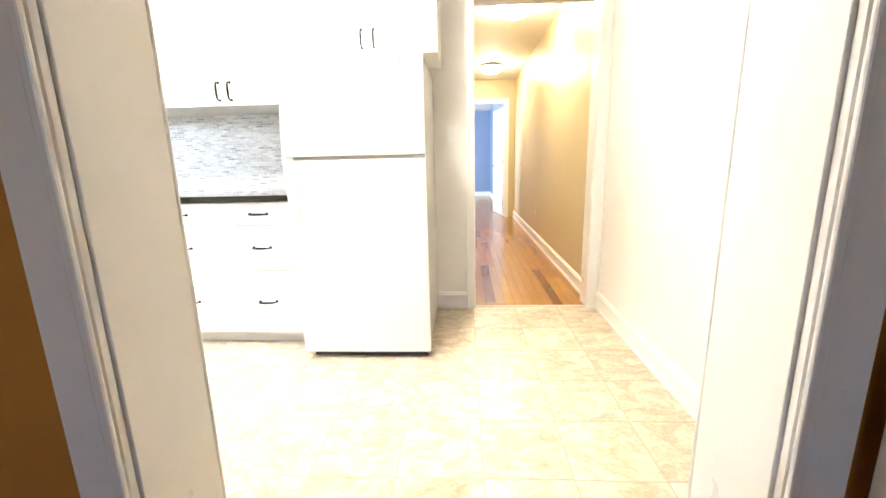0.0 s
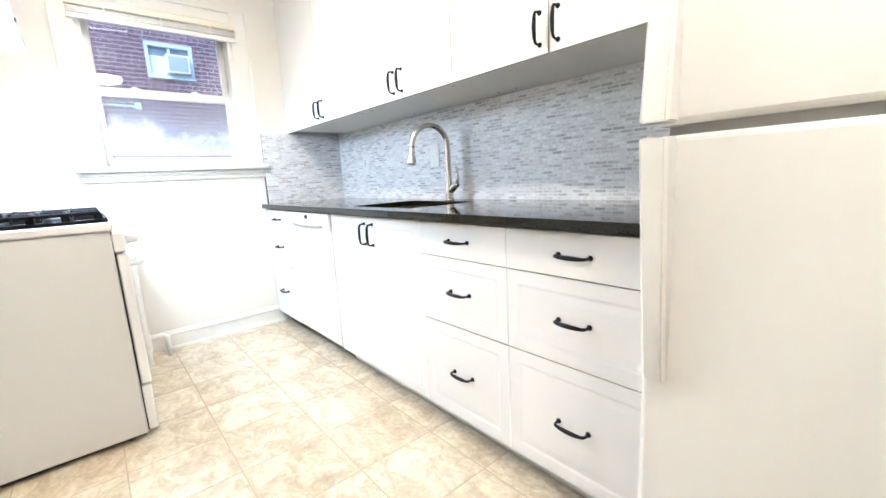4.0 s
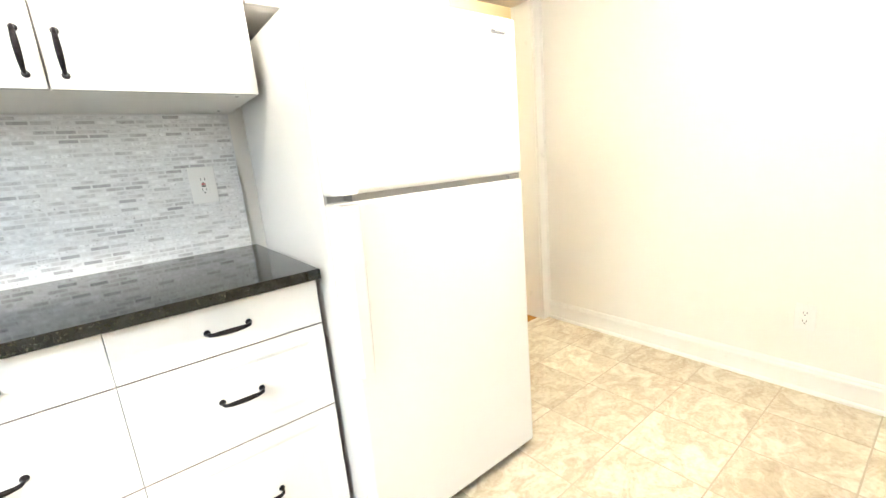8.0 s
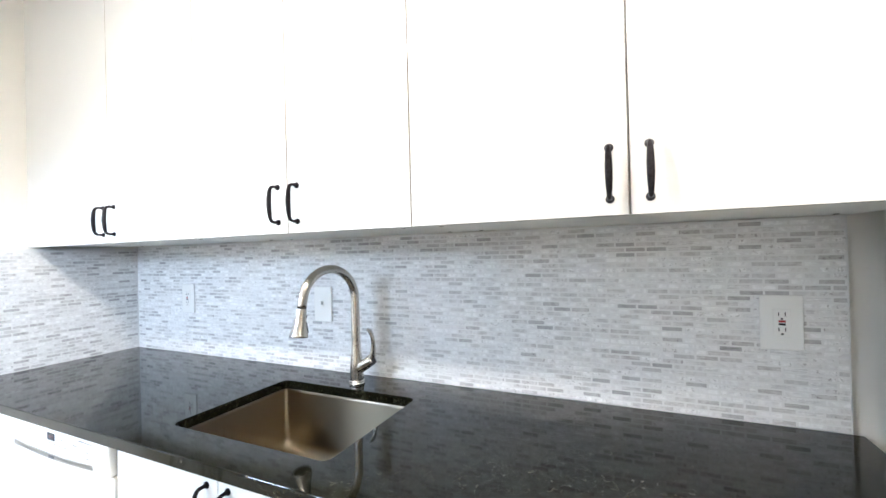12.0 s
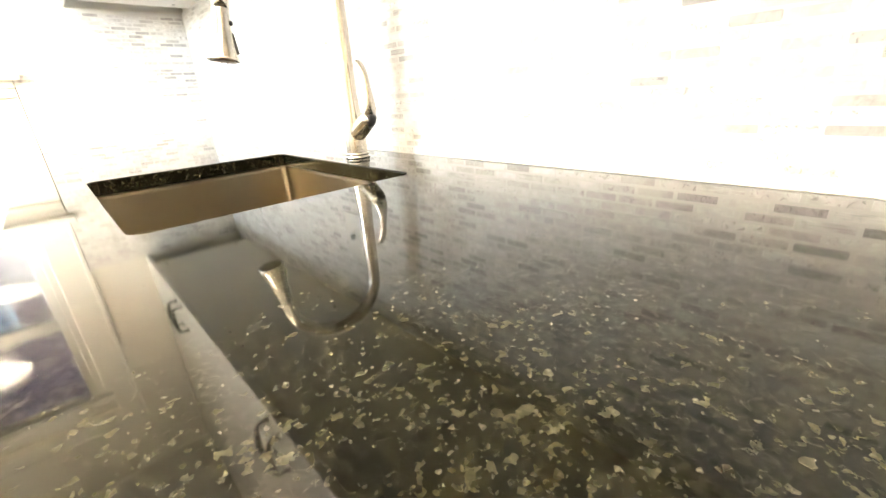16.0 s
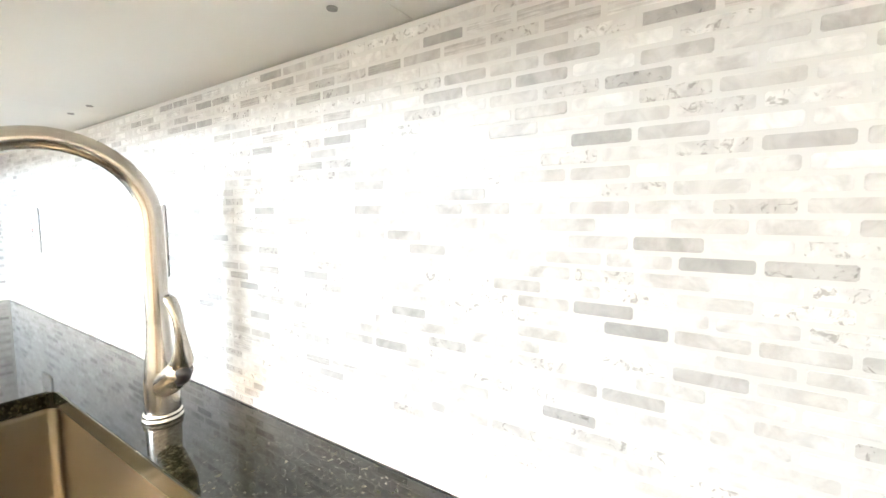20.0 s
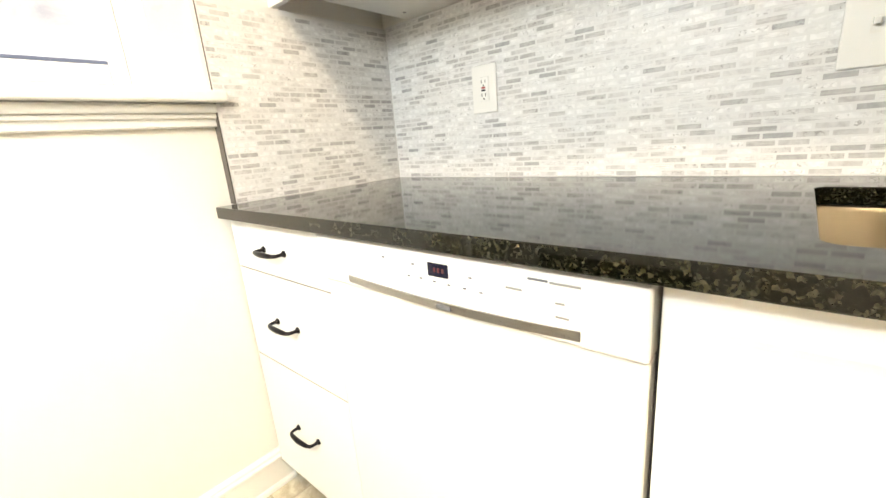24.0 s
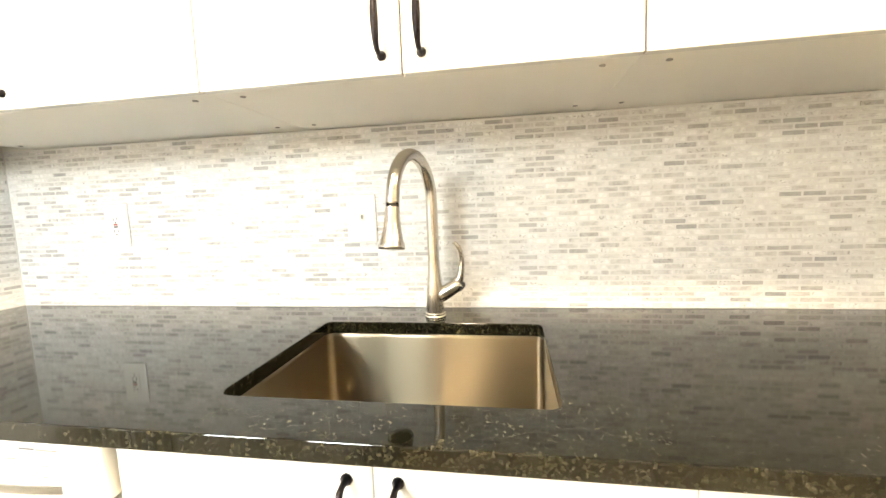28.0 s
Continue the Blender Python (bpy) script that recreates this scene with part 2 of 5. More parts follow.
def make_granite():
    """Green-black polished stone: near-black ground with cloudy olive patches, dim grains, pale ragged flakes and fine glints."""
    m, n, l, b = shader("dark_granite", 0.04, spec=0.40)
    base = noise_tex(n, l, 30, 8, 0.72, distort=0.3)
    cloud = ramp(n, [(0.34, (0.12, 0.12, 0.10)), (0.47, (0.55, 0.55, 0.5)), (0.58, (1.1, 1.08, 1.0)), (0.75, (1.7, 1.6, 1.4))])
    l.new(base.outputs[0], cloud.inputs[0])
    col = None
    for scale, warp_size, seed in ((270, 0.006, 3.1), (480, 0.003, 5.7)):
        _, tone = crystals(n, l, scale, 0.5, warp_size, seed)
        grain = ramp(n, [(0.0, (0.0004, 0.0004, 0.0002)), (0.40, (0.0008, 0.0008, 0.0003)), (0.58, (0.0050, 0.0049, 0.0017)), (0.76, (0.0155, 0.0148, 0.0064)), (0.91, (0.034, 0.0325, 0.0185)), (1.0, (0.065, 0.0625, 0.045))])
        l.new(tone, grain.inputs[0])
        col = grain.outputs[0] if col is None else mixed(n, l, 0.35, col, grain.outputs[0])
    col = mixed(n, l, 1.0, col, cloud.outputs[0], "MULTIPLY")
    f2, t2 = crystals(n, l, 225, 0.72, 0.008, 8.4)
    ragged = noise_tex(n, l, 340, 4, 0.75, distort=0.6)
    rg = ramp(n, [(0.40, (0.06, 0.06, 0.06)), (0.58, (1, 1, 1))])
    l.new(ragged.outputs[0], rg.inputs[0])
    torn = n.new("ShaderNodeMath")
    torn.operation = "MULTIPLY"
    l.new(f2, torn.inputs[0])
    l.new(rg.outputs[0], torn.inputs[1])
    pale = ramp(n, [(0.0, (0.010, 0.0095, 0.0045)), (0.5, (0.023, 0.022, 0.0135)), (0.85, (0.050, 0.0475, 0.035)), (1.0, (0.10, 0.096, 0.075))])
    l.new(t2, pale.inputs[0])
    col = mixed(n, l, torn.outputs[0], col, pale.outputs[0])
    f3, t3 = crystals(n, l, 330, 0.90, 0.004, 1.7)
    glint = ramp(n, [(0.0, (0.012, 0.012, 0.006)), (0.7, (0.045, 0.042, 0.03)), (1.0, (0.15, 0.142, 0.115))])
    l.new(t3, glint.inputs[0])
    col = mixed(n, l, f3, col, glint.outputs[0])
    l.new(col, b.inputs["Base Color"])
    rr = n.new("ShaderNodeMapRange")
    rr.inputs["To Min"].default_value, rr.inputs["To Max"].default_value = 0.025, 0.07
    l.new(base.outputs[0], rr.inputs[0])
    l.new(rr.outputs[0], b.inputs["Roughness"])
    return m


def make_marble():
    """Honed marble mosaic: each piece its own gray; some streaked, some pale with dark pits, some plain."""
    m, n, l, b = shader("marble_mosaic", 0.36, spec=0.4)
    rnd = each_random(n, l)
    at = shifted(n, l, rnd)
    tone = ramp(n, [(0.0, (0.80, 0.797, 0.79)), (0.42, (0.775, 0.772, 0.765)), (0.58, (0.69, 0.682, 0.67)), (0.80, (0.60, 0.59, 0.58)), (0.93, (0.505, 0.498, 0.492)), (1.0, (0.39, 0.387, 0.39))])
    l.new(rnd, tone.inputs[0])
    second, fr = n.new("ShaderNodeMath"), n.new("ShaderNodeMath")
    second.operation, second.inputs[1].default_value = "MULTIPLY", 13.7
    fr.operation = "FRACT"
    l.new(rnd, second.inputs[0])
    l.new(second.outputs[0], fr.inputs[0])
    soft = noise_tex(n, l, 48, 4, 0.6, distort=0.8, at=at)
    sr = ramp(n, [(0.34, (0.82, 0.81, 0.815)), (0.50, (0.96, 0.96, 0.96)), (0.62, (1.06, 1.06, 1.06))])
    l.new(soft.outputs[0], sr.inputs[0])
    col = mixed(n, l, 1.0, tone.outputs[0], sr.outputs[0], "MULTIPLY")
    pit = noise_tex(n, l, 130, 5, 0.6, distort=1.0, at=at)
    pr = ramp(n, [(0.36, (0.58, 0.565, 0.56)), (0.45, (1, 1, 1))])
    l.new(pit.outputs[0], pr.inputs[0])
    is_pit = ramp(n, [(0.24, (1, 1, 1)), (0.26, (0, 0, 0))])
    l.new(fr.outputs[0], is_pit.inputs[0])
    col = mixed(n, l, is_pit.outputs[0], col, mixed(n, l, 1.0, col, pr.outputs[0], "MULTIPLY"))
    streak = noise_tex(n, l, 24, 4, 0.6, stretch=(1.2, 1.2, 26), distort=0.3, at=at)
    tr = ramp(n, [(0.40, (0.70, 0.69, 0.685)), (0.58, (1, 1, 1))])
    l.new(streak.outputs[0], tr.inputs[0])
    is_streak = ramp(n, [(0.66, (0, 0, 0)), (0.68, (1, 1, 1))])
    l.new(fr.outputs[0], is_streak.inputs[0])
    col = mixed(n, l, is_streak.outputs[0], col, mixed(n, l, 0.8, col, tr.outputs[0], "MULTIPLY"))
    l.new(col, b.inputs["Base Color"])
    fine = noise_tex(n, l, 260, 3)
    bumped(n, l, b, fine.outputs[0], 0.12, 0.001)
    return m


def make_vinyl():
    """Sheet tile printed as mottled travertine, warm beige with pale torn flakes."""
    m, n, l, b = shader("travertine_vinyl", 0.3, spec=0.45)
    rnd = each_random(n, l)
    at = shifted(n, l, rnd)
    a = n.new("ShaderNodeTexNoise")
    a.inputs["Scale"].default_value, a.inputs["Detail"].default_value = 10, 6
    a.inputs["Roughness"].default_value, a.inputs["Distortion"].default_value = 0.66, 0.9
    mp = n.new("ShaderNodeMapping")
    mp.inputs["Scale"].default_value = (0.8, 1.1, 1.0)
    l.new(at, mp.inputs[0])
    l.new(mp.outputs[0], a.inputs[0])
    c = ramp(n, [(0.30, (0.44, 0.345, 0.23)), (0.40, (0.52, 0.43, 0.305)), (0.470, (0.55, 0.463, 0.333)), (0.478, (0.60, 0.52, 0.385)), (0.545, (0.615, 0.54, 0.405)), (0.552, (0.675, 0.61, 0.475)), (0.70, (0.70, 0.645, 0.52))])
    l.new(a.outputs[0], c.inputs[0])
    g = n.new("ShaderNodeTexNoise")
    g.inputs["Scale"].default_value, g.inputs["Detail"].default_value = 55, 5
    l.new(at, g.inputs[0])
    gr = ramp(n, [(0.35, (0.86, 0.84, 0.80)), (0.6, (1, 1, 1))])
    l.new(g.outputs[0], gr.inputs[0])
    tint = ramp(n, [(0.0, (0.90, 0.89, 0.87)), (0.8, (0.99, 0.99, 0.99)), (1.0, (1.08, 1.10, 1.12))])
    l.new(rnd, tint.inputs[0])
    col = mixed(n, l, 1.0, c.outputs[0], gr.outputs[0], "MULTIPLY")
    col = mixed(n, l, 1.0, col, tint.outputs[0], "MULTIPLY")
    l.new(col, b.inputs["Base Color"])
    rr = n.new("ShaderNodeMapRange")
    rr.inputs["To Min"].default_value, rr.inputs["To Max"].default_value = 0.22, 0.42
    l.new(g.outputs[0], rr.inputs[0])
    l.new(rr.outputs[0], b.inputs["Roughness"])
    bumped(n, l, b, a.outputs[0], 0.15, 0.001)
    return m


def make_wood(name, deep):
    """Varnished oak strip, each board its own tone; deep scales the colour of a darker board."""
    m, n, l, b = shader(name, 0.25, coat=0.22)
    rnd = each_random(n, l)
    tone = ramp(n, [(0.0, (0.42 * deep, 0.205 * deep ** 1.3, 0.034)), (0.6, (0.39 * deep, 0.185 * deep ** 1.3, 0.029)), (1.0, (0.34 * deep, 0.155 * deep ** 1.3, 0.023))])
    l.new(rnd, tone.inputs[0])
    g = noise_tex(n, l, 16, 6, 0.6, stretch=(6, 0.5, 6), distort=0.4)
    gr = ramp(n, [(0.35, (0.80, 0.76, 0.70)), (0.62, (1, 1, 1))])
    l.new(g.outputs[0], gr.inputs[0])
    l.new(mixed(n, l, 0.8, tone.outputs[0], gr.outputs[0], "MULTIPLY"), b.inputs["Base Color"])
    bumped(n, l, b, g.outputs[0], 0.06, 0.001)
    return m


def make_brick():
    m, n, l, b = shader("purple_brown_brick", 0.85)
    rnd = each_random(n, l)
    tone = ramp(n, [(0.0, (0.125, 0.072, 0.108)), (0.5, (0.16, 0.096, 0.14)), (0.8, (0.10, 0.058, 0.09)), (1.0, (0.21, 0.14, 0.19))])
    l.new(rnd, tone.inputs[0])
    g = noise_tex(n, l, 40, 5)
    gr = ramp(n, [(0.3, (0.7, 0.7, 0.7)), (0.65, (1, 1, 1))])
    l.new(g.outputs[0], gr.inputs[0])
    l.new(mixed(n, l, 0.8, tone.outputs[0], gr.outputs[0], "MULTIPLY"), b.inputs["Base Color"])
    bumped(n, l, b, g.outputs[0], 0.4, 0.003)
    return m


def make_fogged():
    """Glass of a failed double pane: pale condensation thick along the bottom and the sides, thinning upwards in ragged wisps."""
    m = make_glass()
    m.name = "fogged_glass"
    n, l = m.node_tree.nodes, m.node_tree.links
    b = n["Principled BSDF"]
    tc, sep = n.new("ShaderNodeTexCoord"), n.new("ShaderNodeSeparateXYZ")
    l.new(tc.outputs["Object"], sep.inputs[0])
    up = n.new("ShaderNodeMapRange")
    up.inputs["From Min"].default_value, up.inputs["From Max"].default_value = 1.25, 1.56
    up.inputs["To Min"].default_value, up.inputs["To Max"].default_value = 1.0, 0.0
    l.new(sep.outputs[2], up.inputs[0])
    off, ab, side = n.new("ShaderNodeMath"), n.new("ShaderNodeMath"), n.new("ShaderNodeMath")
    off.operation, off.inputs[1].default_value = "SUBTRACT", 2.22
    ab.operation = "ABSOLUTE"
    side.operation, side.inputs[1].default_value = "MULTIPLY", 0.9
    l.new(sep.outputs[1], off.inputs[0])
    l.new(off.outputs[0], ab.inputs[0])
    l.new(ab.outputs[0], side.inputs[0])
    wisp = noise_tex(n, l, 7.0, 6, 0.6, distort=0.5)
    sub, add, add2 = n.new("ShaderNodeMath"), n.new("ShaderNodeMath"), n.new("ShaderNodeMath")
    sub.operation, sub.inputs[1].default_value = "SUBTRACT", 0.62
    l.new(wisp.outputs[0], sub.inputs[0])
    l.new(up.outputs[0], add.inputs[0])
    l.new(side.outputs[0], add.inputs[1])
    l.new(add.outputs[0], add2.inputs[0])
    l.new(sub.outputs[0], add2.inputs[1])
    fac = ramp(n, [(0.0, (0.08, 0.08, 0.08)), (0.30, (0.16, 0.16, 0.16)), (0.98, (0.90, 0.90, 0.90))])
    l.new(add2.outputs[0], fac.inputs[0])
    dif, mixs = n.new("ShaderNodeBsdfDiffuse"), n.new("ShaderNodeMixShader")
    dif.inputs[0].default_value = (0.82, 0.84, 0.88, 1)
    l.new(fac.outputs[0], mixs.inputs[0])
    l.new(b.outputs[0], mixs.inputs[1])
    tra, both = n.new("ShaderNodeBsdfTranslucent"), n.new("ShaderNodeMixShader")
    tra.inputs[0].default_value = (0.86, 0.87, 0.90, 1)
    both.inputs[0].default_value = 0.6
    l.new(dif.outputs[0], both.inputs[1])
    l.new(tra.outputs[0], both.inputs[2])
    l.new(both.outputs[0], mixs.inputs[2])
    l.new(mixs.outputs[0], n["Material Output"].inputs[0])
    return m


FOGGED = make_fogged()
GLASS, DARKGLASS, GRANITE, MARBLE, VINYL, WOOD, BRICK = make_glass(), make_dark_glass(), make_granite(), make_marble(), make_vinyl(), make_wood("oak_strip", 1.0), make_brick()
OAK_DARK = make_wood("oak_strip_dark", 0.60)

# ---- building blocks ----
BASE = {}


def thing(name, at, label, category, group="", kind=""):
    """An Empty at a thing's base, to parent its parts."""
    ob = new(name)
    ob.empty_display_size = 0.1
    ob.location = at
    BASE[ob] = Matrix.Translation(at)
    return tagged(ob, label, category, group, kind)


def part(name, bm, material, parent=None, label="", smooth=False, at=None):
    """Links a bmesh as one mesh object under a thing or under a part."""
    me = bpy.data.meshes.new(name)
    if smooth:
        for f in bm.faces:
            f.smooth = True
    bm.to_mesh(me)
    bm.free()
    me.materials.append(material)
    return placed(name, me, parent, label, at)


def placed(name, me, parent=None, label="", at=None):
    ob = new(name, me)
    if parent is not None:
        ob.parent = parent
        if parent in BASE:
            ob.matrix_parent_inverse = BASE[parent].inverted()
        elif parent.get("at_local"):
            ob.matrix_parent_inverse = parent.matrix_basis.inverted()
    if at is not None:
        ob.matrix_basis = at
    if label:
        ob["label"] = label
    return ob


def box(x0, x1, y0, y1, z0, z1, bevel=0.0, segments=1, bm=None):
    """A box, its edges rounded; into a new bmesh or a given one."""
    one = bmesh.new()
    bmesh.ops.create_cube(one, size=1.0)
    for v in one.verts:
        v.co = (x0 + (v.co.x + 0.5) * (x1 - x0), y0 + (v.co.y + 0.5) * (y1 - y0), z0 + (v.co.z + 0.5) * (z1 - z0))
    if bevel:
        bmesh.ops.bevel(one, geom=one.edges[:], offset=bevel, segments=segments, affect="EDGES", profile=0.5)
    if bm is None:
        return one
    return joined(bm, one)


def joined(bm, one):
    me = bpy.data.meshes.new("tmp")
    one.to_mesh(me)
    one.free()
    bm.from_mesh(me)
    bpy.data.meshes.remove(me)
    return bm


def sweep(path, radii, seg=10, flat=1.0, bm=None, caps=True):
    """A round tube along a path, its radius given at each point; flat squeezes its second axis."""
    bm = bm or bmesh.new()
    pts = [Vector(p) for p in path]
    rings, side = [], None
    for i, p in enumerate(pts):
        t = (pts[min(i + 1, len(pts) - 1)] - pts[max(i - 1, 0)]).normalized()
        if side is None:
            side = t.orthogonal().normalized()
        side = (side - t * side.dot(t)).normalized()
        up = t.cross(side)
        r = radii[i] if isinstance(radii, (list, tuple)) else radii
        rings.append([bm.verts.new(p + side * (r * math.cos(a)) + up * (r * flat * math.sin(a))) for a in [2 * math.pi * k / seg for k in range(seg)]])
    for a, b in zip(rings, rings[1:]):
        for k in range(seg):
            bm.faces.new((a[k], a[(k + 1) % seg], b[(k + 1) % seg], b[k]))
    if caps:
        bm.faces.new(rings[0][::-1])
        bm.faces.new(rings[-1])
    bmesh.ops.recalc_face_normals(bm, faces=bm.faces)
    return bm


def turned(profile, seg=24, at=(0, 0, 0), bm=None):
    """A shape turned about z: profile of (radius, height)."""
    bm = bm or bmesh.new()
    at = Vector(at)
    rings = []
    for r, z in profile:
        if r < 1e-5:
            rings.append([bm.verts.new(at + Vector((0, 0, z)))])
        else:
            rings.append([bm.verts.new(at + Vector((r * math.cos(a), r * math.sin(a), z))) for a in [2 * math.pi * k / seg for k in range(seg)]])
    for a, b in zip(rings, rings[1:]):
        for k in range(seg):
            k2 = (k + 1) % seg
            if len(a) == 1 and len(b) == 1:
                continue
            if len(a) == 1:
                bm.faces.new((a[0], b[k2], b[k]))
            elif len(b) == 1:
                bm.faces.new((a[k], a[k2], b[0]))
            else:
                bm.faces.new((a[k], a[k2], b[k2], b[k]))
    bmesh.ops.recalc_face_normals(bm, faces=bm.faces)
    return bm


def profile_run(points, start, end, normal):
    """A moulding: a profile of (out, up) carried from start to end; out follows the normal."""
    bm = bmesh.new()
    n = Vector(normal)
    ends = []
    for s in (start, end):
        ends.append([bm.verts.new(Vector(s) + n * o + Vector((0, 0, u))) for o, u in points])
    k = len(points)
    for i in range(k):
        bm.faces.new((ends[0][i], ends[0][(i + 1) % k], ends[1][(i + 1) % k], ends[1][i]))
    bm.faces.new(ends[0][::-1])
    bm.faces.new(ends[1])
    bmesh.ops.recalc_face_normals(bm, faces=bm.faces)
    return bm


def structure(name, bm, material, label, category="", parent=None):
    ob = part(name, bm, material, parent)
    return tagged(ob, label, category or name.split("_")[0], "", "structure")


# ---- plan ----
LEFT, RIGHT, BACK, NEAR = -3.765, 0.955, 3.215, 0.90      # faces of the kitchen's walls
CEILING = 2.52
TILE_Y, TILE_X = 3.2, -3.738                                 # faces of the mosaic
DOOR_X0, DOOR_X1, DOOR_H = 0.065, 0.875, 2.10                # doorway to the hall
IN_X0, IN_X1, NEAR_OUT = -0.452, 0.36, 0.755                  # doorway from the first room
HALL_X0, HALL_X1, HALL_END = -0.10, 0.935, 8.2
HALL_Y = 3.345

# ---- large structure ----
def wall_with_hole(along, face, out, a0, a1, z1, hole=None):
    """A wall from a0 to a1 along x or y, between the planes face and out, with one opening (b0, b1, zb, zt)."""
    bm = bmesh.new()
    spans = [(a0, a1, 0.0, z1)]
    if hole:
        b0, b1, zb, zt = hole
        spans = [(a0, b0, 0.0, z1), (b1, a1, 0.0, z1), (b0, b1, zt, z1)]
        if zb > 0:
            spans.append((b0, b1, 0.0, zb))
    lo, hi = min(face, out), max(face, out)
    for s0, s1, q0, q1 in spans:
        if along == "x":
            box(s0, s1, lo, hi, q0, q1, bm=bm)
        else:
            box(lo, hi, s0, s1, q0, q1, bm=bm)
    bmesh.ops.remove_doubles(bm, verts=bm.verts, dist=1e-5)
    return bm


WIN = (1.655, 2.475, 1.20, 2.13)
structure("wall_west", wall_with_hole("y", LEFT, -3.93, NEAR, BACK, CEILING, WIN), WALL, "warm white painted wall around the kitchen window", "wall")
structure("wall_east", wall_with_hole("y", RIGHT, 1.08, NEAR, BACK, CEILING), WALL, "plain warm white painted kitchen wall", "wall")
structure("wall_north", wall_with_hole("x", BACK, HALL_Y, -3.93, 1.08, CEILING, (DOOR_X0 - 0.012, DOOR_X1 + 0.012, 0, DOOR_H + 0.012)), WALL, "white painted wall with the cased doorway to the hall", "wall")
structure("wall_south", wall_with_hole("x", NEAR, 0.83, -3.93, 1.08, CEILING, (IN_X0 - 0.012, IN_X1 + 0.012, 0, 2.07)), WALL, "white painted wall behind the stove with a doorway", "wall")
structure("ceiling", box(-3.93, 1.08, NEAR - 0.15, HALL_Y, CEILING, CEILING + 0.1), CEIL, "white painted kitchen ceiling", "ceiling")
kitchen_floor = structure("floor", box(-3.93, 1.08, 0.755, 3.235, -0.10, -0.0012), GROUT, "beige mottled travertine-look tile floor", "floor")
kitchen_floor.data.materials[0] = painted("floor_joint", (0.47, 0.39, 0.28), 0.7, 0.08, 120, 0.2)

# first room, from which the walk starts
structure("wall_first_room_north", wall_with_hole("x", 0.755, 0.83, -2.2, 1.6, CEILING, (IN_X0 - 0.012, IN_X1 + 0.012, 0, 2.07)), BROWNWALL, "brown painted wall around the kitchen doorway", "wall")
structure("wall_first_room_west", box(-2.3, -2.2, -2.4, 0.83, 0, CEILING), BROWNWALL, "brown painted wall of the first room", "wall")
structure("wall_first_room_east", box(1.6, 1.7, -2.4, 0.83, 0, CEILING), BROWNWALL, "brown painted wall of the first room", "wall")
# opening behind the start, never in view, added to brighten the first room
structure("wall_first_room_south", wall_with_hole("x", -2.4, -2.5, -2.3, 1.7, CEILING, (-1.0, 0.4, 0.95, 2.0)), BROWNWALL, "unseen brown painted wall, its opening added to let in sky light", "wall")
structure("ceiling_first_room", box(-2.3, 1.7, -2.5, NEAR - 0.15, CEILING, CEILING + 0.1), CEIL, "white ceiling of the first room", "ceiling")
structure("floor_first_room", box(-2.3, 1.7, -2.5, 0.755, -0.1, 0.0), WOOD, "brown wooden floor of the first room", "floor")

# hall
structure("wall_hall_east", box(HALL_X1, HALL_X1 + 0.12, HALL_Y, HALL_END + 0.12, 0, CEILING), TANWALL, "tan painted hall wall", "wall")
structure("wall_hall_west", box(HALL_X0 - 0.12, HALL_X0, HALL_Y, HALL_END + 0.12, 0, CEILING), TANWALL, "tan painted hall wall", "wall")
structure("wall_hall_end", wall_with_hole("x", HALL_END, HALL_END + 0.12, HALL_X0, HALL_X1, CEILING, (0.0, 0.765, 0, 2.10)), TANWALL, "tan wall with a doorway at the hall's end", "wall")
structure("wall_hall_south", wall_with_hole("x", HALL_Y, HALL_Y + 0.02, HALL_X0, HALL_X1, CEILING, (DOOR_X0 - 0.012, DOOR_X1 + 0.012, 0, DOOR_H + 0.012)), TANWALL, "tan hall side of the kitchen wall", "wall")
structure("ceiling_hall", box(HALL_X0 - 0.1, HALL_X1 + 0.1, HALL_Y, HALL_END + 0.12, CEILING - 0.02, CEILING + 0.08), CEIL, "white hall ceiling lit warm by two domes", "ceiling")
hall_floor = structure("floor_hall", box(HALL_X0 - 0.1, HALL_X1 + 0.1, 3.235, 13.3, -0.1, -0.004), WOOD, "glossy orange oak strip floor", "floor")
# blue room past the hall
structure("wall_blue_room_north", box(-2.2, 3.0, 13.1, 13.2, 0, CEILING), BLUEWALL, "blue-gray painted bedroom wall", "wall")
structure("wall_blue_room_east", box(0.80, 0.90, HALL_END + 0.12, 13.1, 0, CEILING), BLUEWALL, "blue-gray painted bedroom wall", "wall")
# opening out of view, added to hold the far room's area lamp
structure("wall_blue_room_west", wall_with_hole("y", -2.1, -2.2, HALL_END + 0.12, 13.2, CEILING, (10.0, 11.2, 0.9, 2.3)), BLUEWALL, "blue-gray painted bedroom wall", "wall")
bm = box(-2.2, HALL_X0, HALL_END, HALL_END + 0.12, 0, CEILING)
box(HALL_X1 + 0.12, 1.35, HALL_END, HALL_END + 0.12, 0, CEILING, bm=bm)
structure("wall_blue_room_south", bm, BLUEWALL, "blue-gray painted bedroom wall", "wall")
structure("ceiling_blue_room", box(-2.2, 1.35, HALL_END + 0.12, 13.2, CEILING, CEILING + 0.1), CEIL, "white bedroom ceiling", "ceiling")
bm = box(-2.2, -0.2, HALL_END, 13.3, -0.1, -0.0045)
box(1.035, 1.35, HALL_END, 13.3, -0.1, -0.0045, bm=bm)
structure("floor_blue_room", bm, WOOD, "oak floor of the far bedroom", "floor")

BB = [(0, 0), (0.012, 0), (0.012, 0.092), (0.016, 0.096), (0.016, 0.104), (0.011, 0.112), (0.011, 0.118), (0.005, 0.128), (0, 0.128)]
